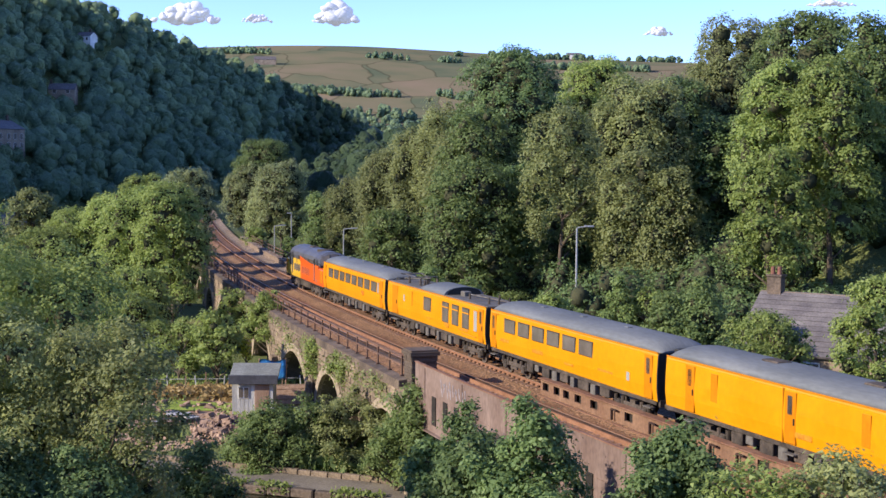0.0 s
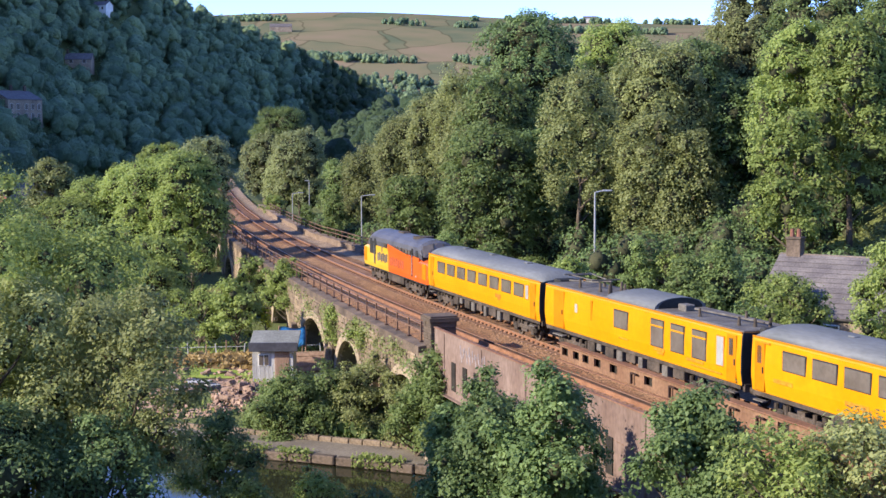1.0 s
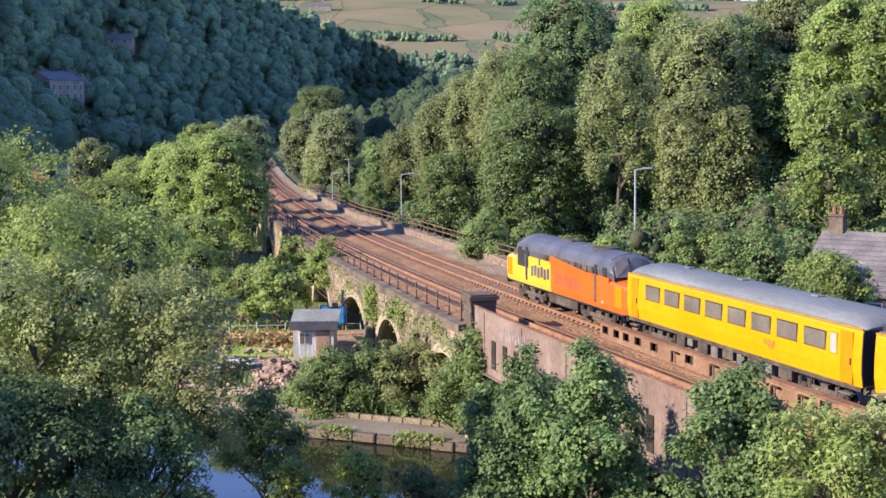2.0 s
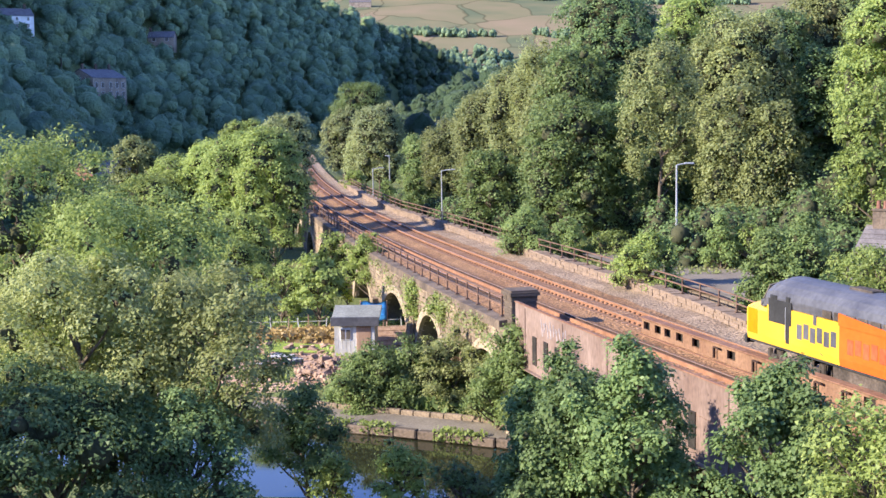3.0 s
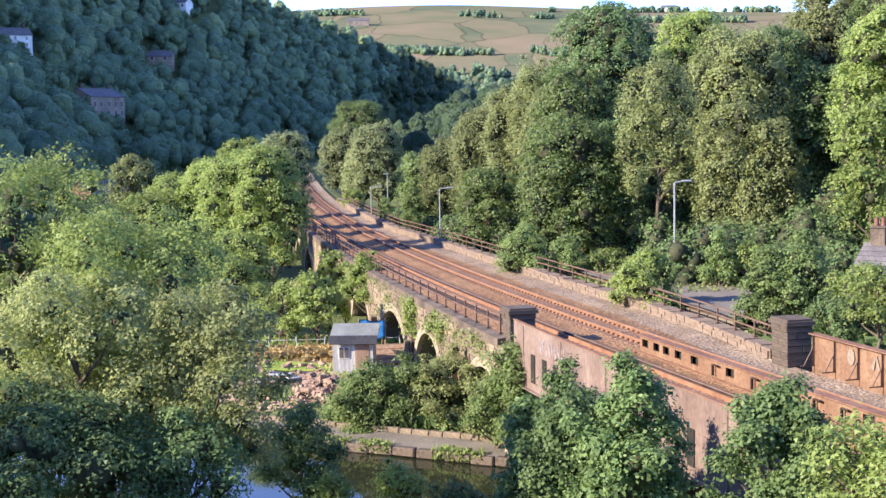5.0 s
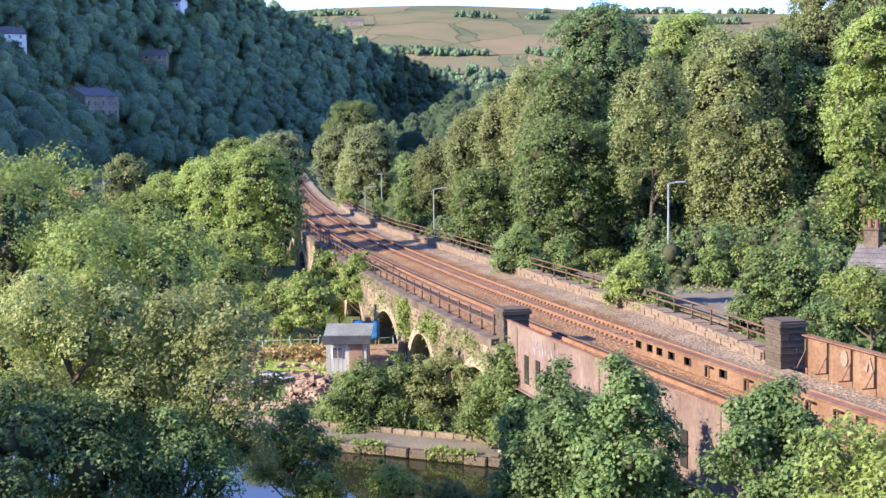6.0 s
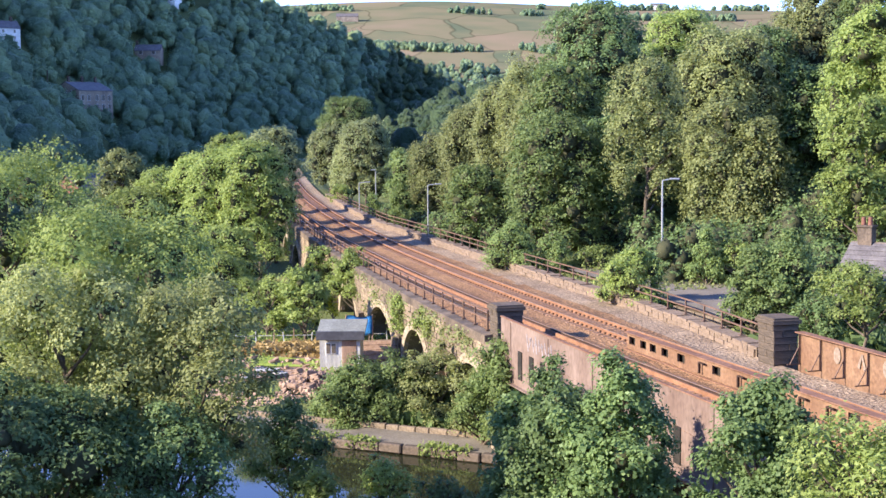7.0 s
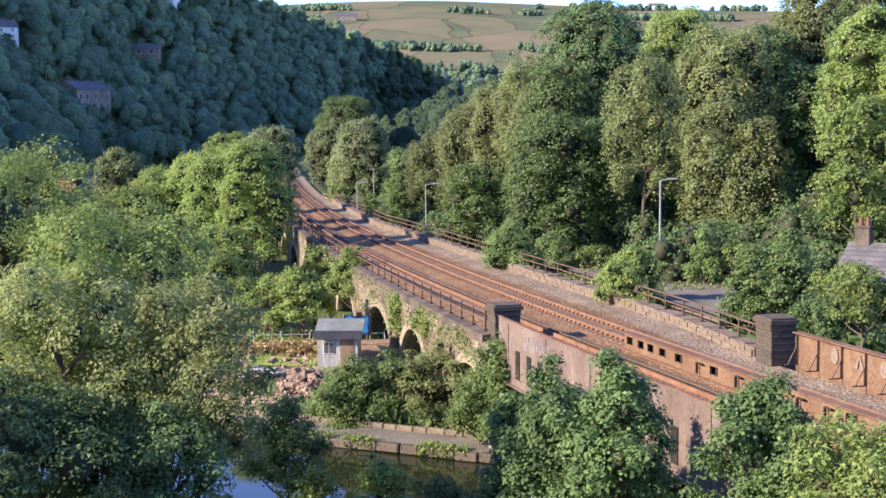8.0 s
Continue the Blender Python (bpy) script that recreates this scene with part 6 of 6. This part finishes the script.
part("coping", sweep([(7.9, 0.02), (8.5, 0.02), (8.5, 0.14), (7.9, 0.14)], steps(80, 91.5, 2), True), PATHM, rw)


def rock(rng, s):
    """A broken block with uneven corners."""
    bm = one_box((0, 0, 0), (s * rng.uniform(1.2, 2), s * rng.uniform(0.9, 1.4), s * rng.uniform(0.6, 1)), bevel=s * 0.12)
    for v in bm.verts:
        v.co += Vector([rng.uniform(-0.22, 0.22) * s for _ in range(3)])
    return mesh_from(bm, "stone", RUBBLE)


rng = random.Random(12)
ROCKS = [rock(rng, 0.3) for _ in range(5)]
heap = thing("rubble_heap", "heap of broken stones and bricks on bare earth", "rubble")
for i in range(300):
    a, r = rng.uniform(0, 6.28), rng.random() ** 0.6
    x, y = -14.6 + 1.9 * r * math.cos(a), 88.4 + 2.2 * r * math.sin(a)
    if i > 200:
        x, y = rng.uniform(-22, -12), rng.uniform(86, 99)
    k = rng.uniform(0.35, 1.25) ** 1.4
    z = ground_z(x, y) + (0.75 * (1 - r) if i <= 200 else 0.0) + 0.08
    share("stone", ROCKS[i % 5], heap, pose(x, y, z, rng.uniform(-30, 30), rng.uniform(-30, 30), rng.uniform(0, 360)) @ Matrix.Diagonal((k, k, k, 1)))
planks = thing("timber_pile", "pile of old planks and sheets on the ground", "timber pile", pose(-18.0, 91.0, ground_z(-18, 91) + 0.1))
for i in range(9):
    part("plank", one_box((rng.uniform(-1, 1), rng.uniform(-0.8, 0.8), 0.04 + 0.05 * i), (rng.uniform(1.2, 2.4), rng.uniform(0.15, 0.9), 0.05), Matrix.Rotation(rng.uniform(0, 3), 4, "Z")), rng.choice((TIMBER, LOCOGREY, BOARD)), planks)
fence = thing("fence", "rough timber post fence across the allotment", "fence")
for i in range(14):
    x, y = -24 + i * 0.95 + 0.2 * ((i * 5) % 3 - 1), 104.5 + 0.12 * i
    part("post", one_box((x, y, ground_z(x, y) + 0.35 + 0.25 * (i % 3 == 0)), (0.08, 0.08, 1.2), Matrix.Rotation(0.05 * ((i * 7) % 5 - 2), 4, "Y")), BOARD if i % 2 else TIMBER, fence)
part("rail", rod(bmesh.new(), (-24, 104.5, -4.45), (-11.6, 106.1, -4.45), 0.025, seg=6), BOARD, fence)
bm = bmesh.new()
for i in range(11):
    for j in range(5):
        x, y = -19.5 + i * 0.75, 95.5 + j * 0.75
        bm.verts.new((x, y, ground_z(x, y) + 0.05))
bm.verts.ensure_lookup_table()
for i in range(10):
    for j in range(4):
        bm.faces.new((bm.verts[i * 5 + j], bm.verts[(i + 1) * 5 + j], bm.verts[(i + 1) * 5 + j + 1], bm.verts[i * 5 + j + 1]))
LAWN = surface("lawn", (0.16, 0.22, 0.03), (0.26, 0.32, 0.05), 0.8, 0.95, 0.8, 9, vary=0.35)
tagged(part("lawn", bm, LAWN), "small patch of sunlit bright grass", "lawn", kind="structure")


def tufts(name, label, area, n, h, mat, seed):
    """Grass and weeds as leaning blades in one object."""
    rng = np.random.default_rng(seed)
    pts, nr, sz = [], [], []
    for _ in range(n):
        x, y = area(rng)
        pts.append((x, y, ground_z(x, y) + rng.uniform(0.0, h)))
        nr.append(rng.normal(size=3) + np.array([0, -0.3, 0.4]))
        sz.append(rng.uniform(0.5, 1.2) * h * 0.45)
    nr = np.array(nr)
    nr /= np.linalg.norm(nr, axis=1)[:, None]
    return tagged(new(name, card_mesh(name, np.array(pts), nr, np.array(sz), mat, None, rng)), label, "vegetation", kind="stuff")


def bank_area(rng):
    y = rng.uniform(76, 125)
    o = rng.uniform(4.4, 34)
    if 79 < y < 93 and 5.5 < o < 16:
        o += 11
    p = tp(y, o)
    return p.x, p.y


def allotment_area(rng):
    x, y = rng.uniform(-34, -10), rng.uniform(86, 112)
    return (x, y) if noise.noise((x * 0.25, y * 0.25, 4)) > 0 or y > 101 else (x - 14, y + 12)


def canal_area(rng):
    u, q = rng.uniform(0, 30), rng.uniform(3, 7)
    p = L0 + LU * u + LM * q
    return p.x, p.y


tufts("weeds", "rough grass and weeds on the railway bank", bank_area, 26000, 0.36, LEAF_OLIVE, 1)
tufts("weeds", "weeds and garden plants on the allotment", allotment_area, 6500, 0.34, LEAF_BRIGHT, 2)
LEAF_STRAW = foliage("leaf_straw", (0.315, 0.21, 0.0776), (0.42, 0.3, 0.126), (0.525, 0.4, 0.194), 0.3)
tufts("weeds", "dry straw-coloured stalks between the beds", lambda r: (r.normal() * 1.2 - 17.4 - 3.0 * (r.random() < 0.4), r.normal() * 1.0 + 101.5), 2600, 0.6, LEAF_STRAW, 12)
tufts("weeds", "undergrowth above the towpath", canal_area, 4000, 0.9, LEAF_DARK, 3)


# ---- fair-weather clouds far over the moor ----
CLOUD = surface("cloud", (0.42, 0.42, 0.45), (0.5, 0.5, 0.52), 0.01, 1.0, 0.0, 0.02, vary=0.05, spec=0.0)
# faint bluish glow added to lift the dark sides of the billows
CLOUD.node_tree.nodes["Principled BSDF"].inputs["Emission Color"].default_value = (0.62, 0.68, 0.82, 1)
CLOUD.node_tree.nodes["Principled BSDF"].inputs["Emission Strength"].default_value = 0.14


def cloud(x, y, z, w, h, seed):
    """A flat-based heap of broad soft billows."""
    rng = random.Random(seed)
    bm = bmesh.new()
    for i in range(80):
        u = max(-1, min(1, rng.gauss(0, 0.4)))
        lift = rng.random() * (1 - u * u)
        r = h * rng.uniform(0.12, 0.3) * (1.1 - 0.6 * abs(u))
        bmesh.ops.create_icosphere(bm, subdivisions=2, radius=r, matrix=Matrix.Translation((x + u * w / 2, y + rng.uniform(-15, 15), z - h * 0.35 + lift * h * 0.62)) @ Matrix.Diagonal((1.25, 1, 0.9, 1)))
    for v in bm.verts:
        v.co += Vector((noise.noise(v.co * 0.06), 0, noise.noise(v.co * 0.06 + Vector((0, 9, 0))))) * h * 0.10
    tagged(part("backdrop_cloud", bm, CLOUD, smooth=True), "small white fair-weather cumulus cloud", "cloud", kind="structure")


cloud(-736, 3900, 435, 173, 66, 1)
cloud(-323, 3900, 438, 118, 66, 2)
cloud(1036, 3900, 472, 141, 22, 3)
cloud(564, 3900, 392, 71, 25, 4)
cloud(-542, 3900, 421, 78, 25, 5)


def verge():
    """Grass hanging over the canal's stone edge."""
    rng = np.random.default_rng(44)
    pts, nr, sz = [], [], []
    for _ in range(9000):
        u = rng.uniform(-24, 30)
        if noise.noise((u * 0.35, 0, 6)) < -0.05:
            continue
        p = L0 + LU * u + LM * rng.uniform(-1.35, -0.45)
        pts.append((p.x, p.y, -6.2 + rng.uniform(-0.3, 0.35)))
        nr.append(rng.normal(size=3) + np.array([-0.3, -0.5, 0.5]))
        sz.append(rng.uniform(0.05, 0.15))
    nr = np.array(nr)
    nr /= np.linalg.norm(nr, axis=1)[:, None]
    tagged(new("verge", card_mesh("verge", np.array(pts), nr, np.array(sz), LEAF_BRIGHT, None, rng)), "green grass overhanging the canal edge", "grass", kind="stuff")


verge()


def motions():
    """The train runs towards and past the camera at steady speed."""
    for v, ahead in TRAIN:
        walk(v, [(k * 0.25, on_track(S0 + ahead - SPEED * k * 0.25)) for k in range(33)])


motions()
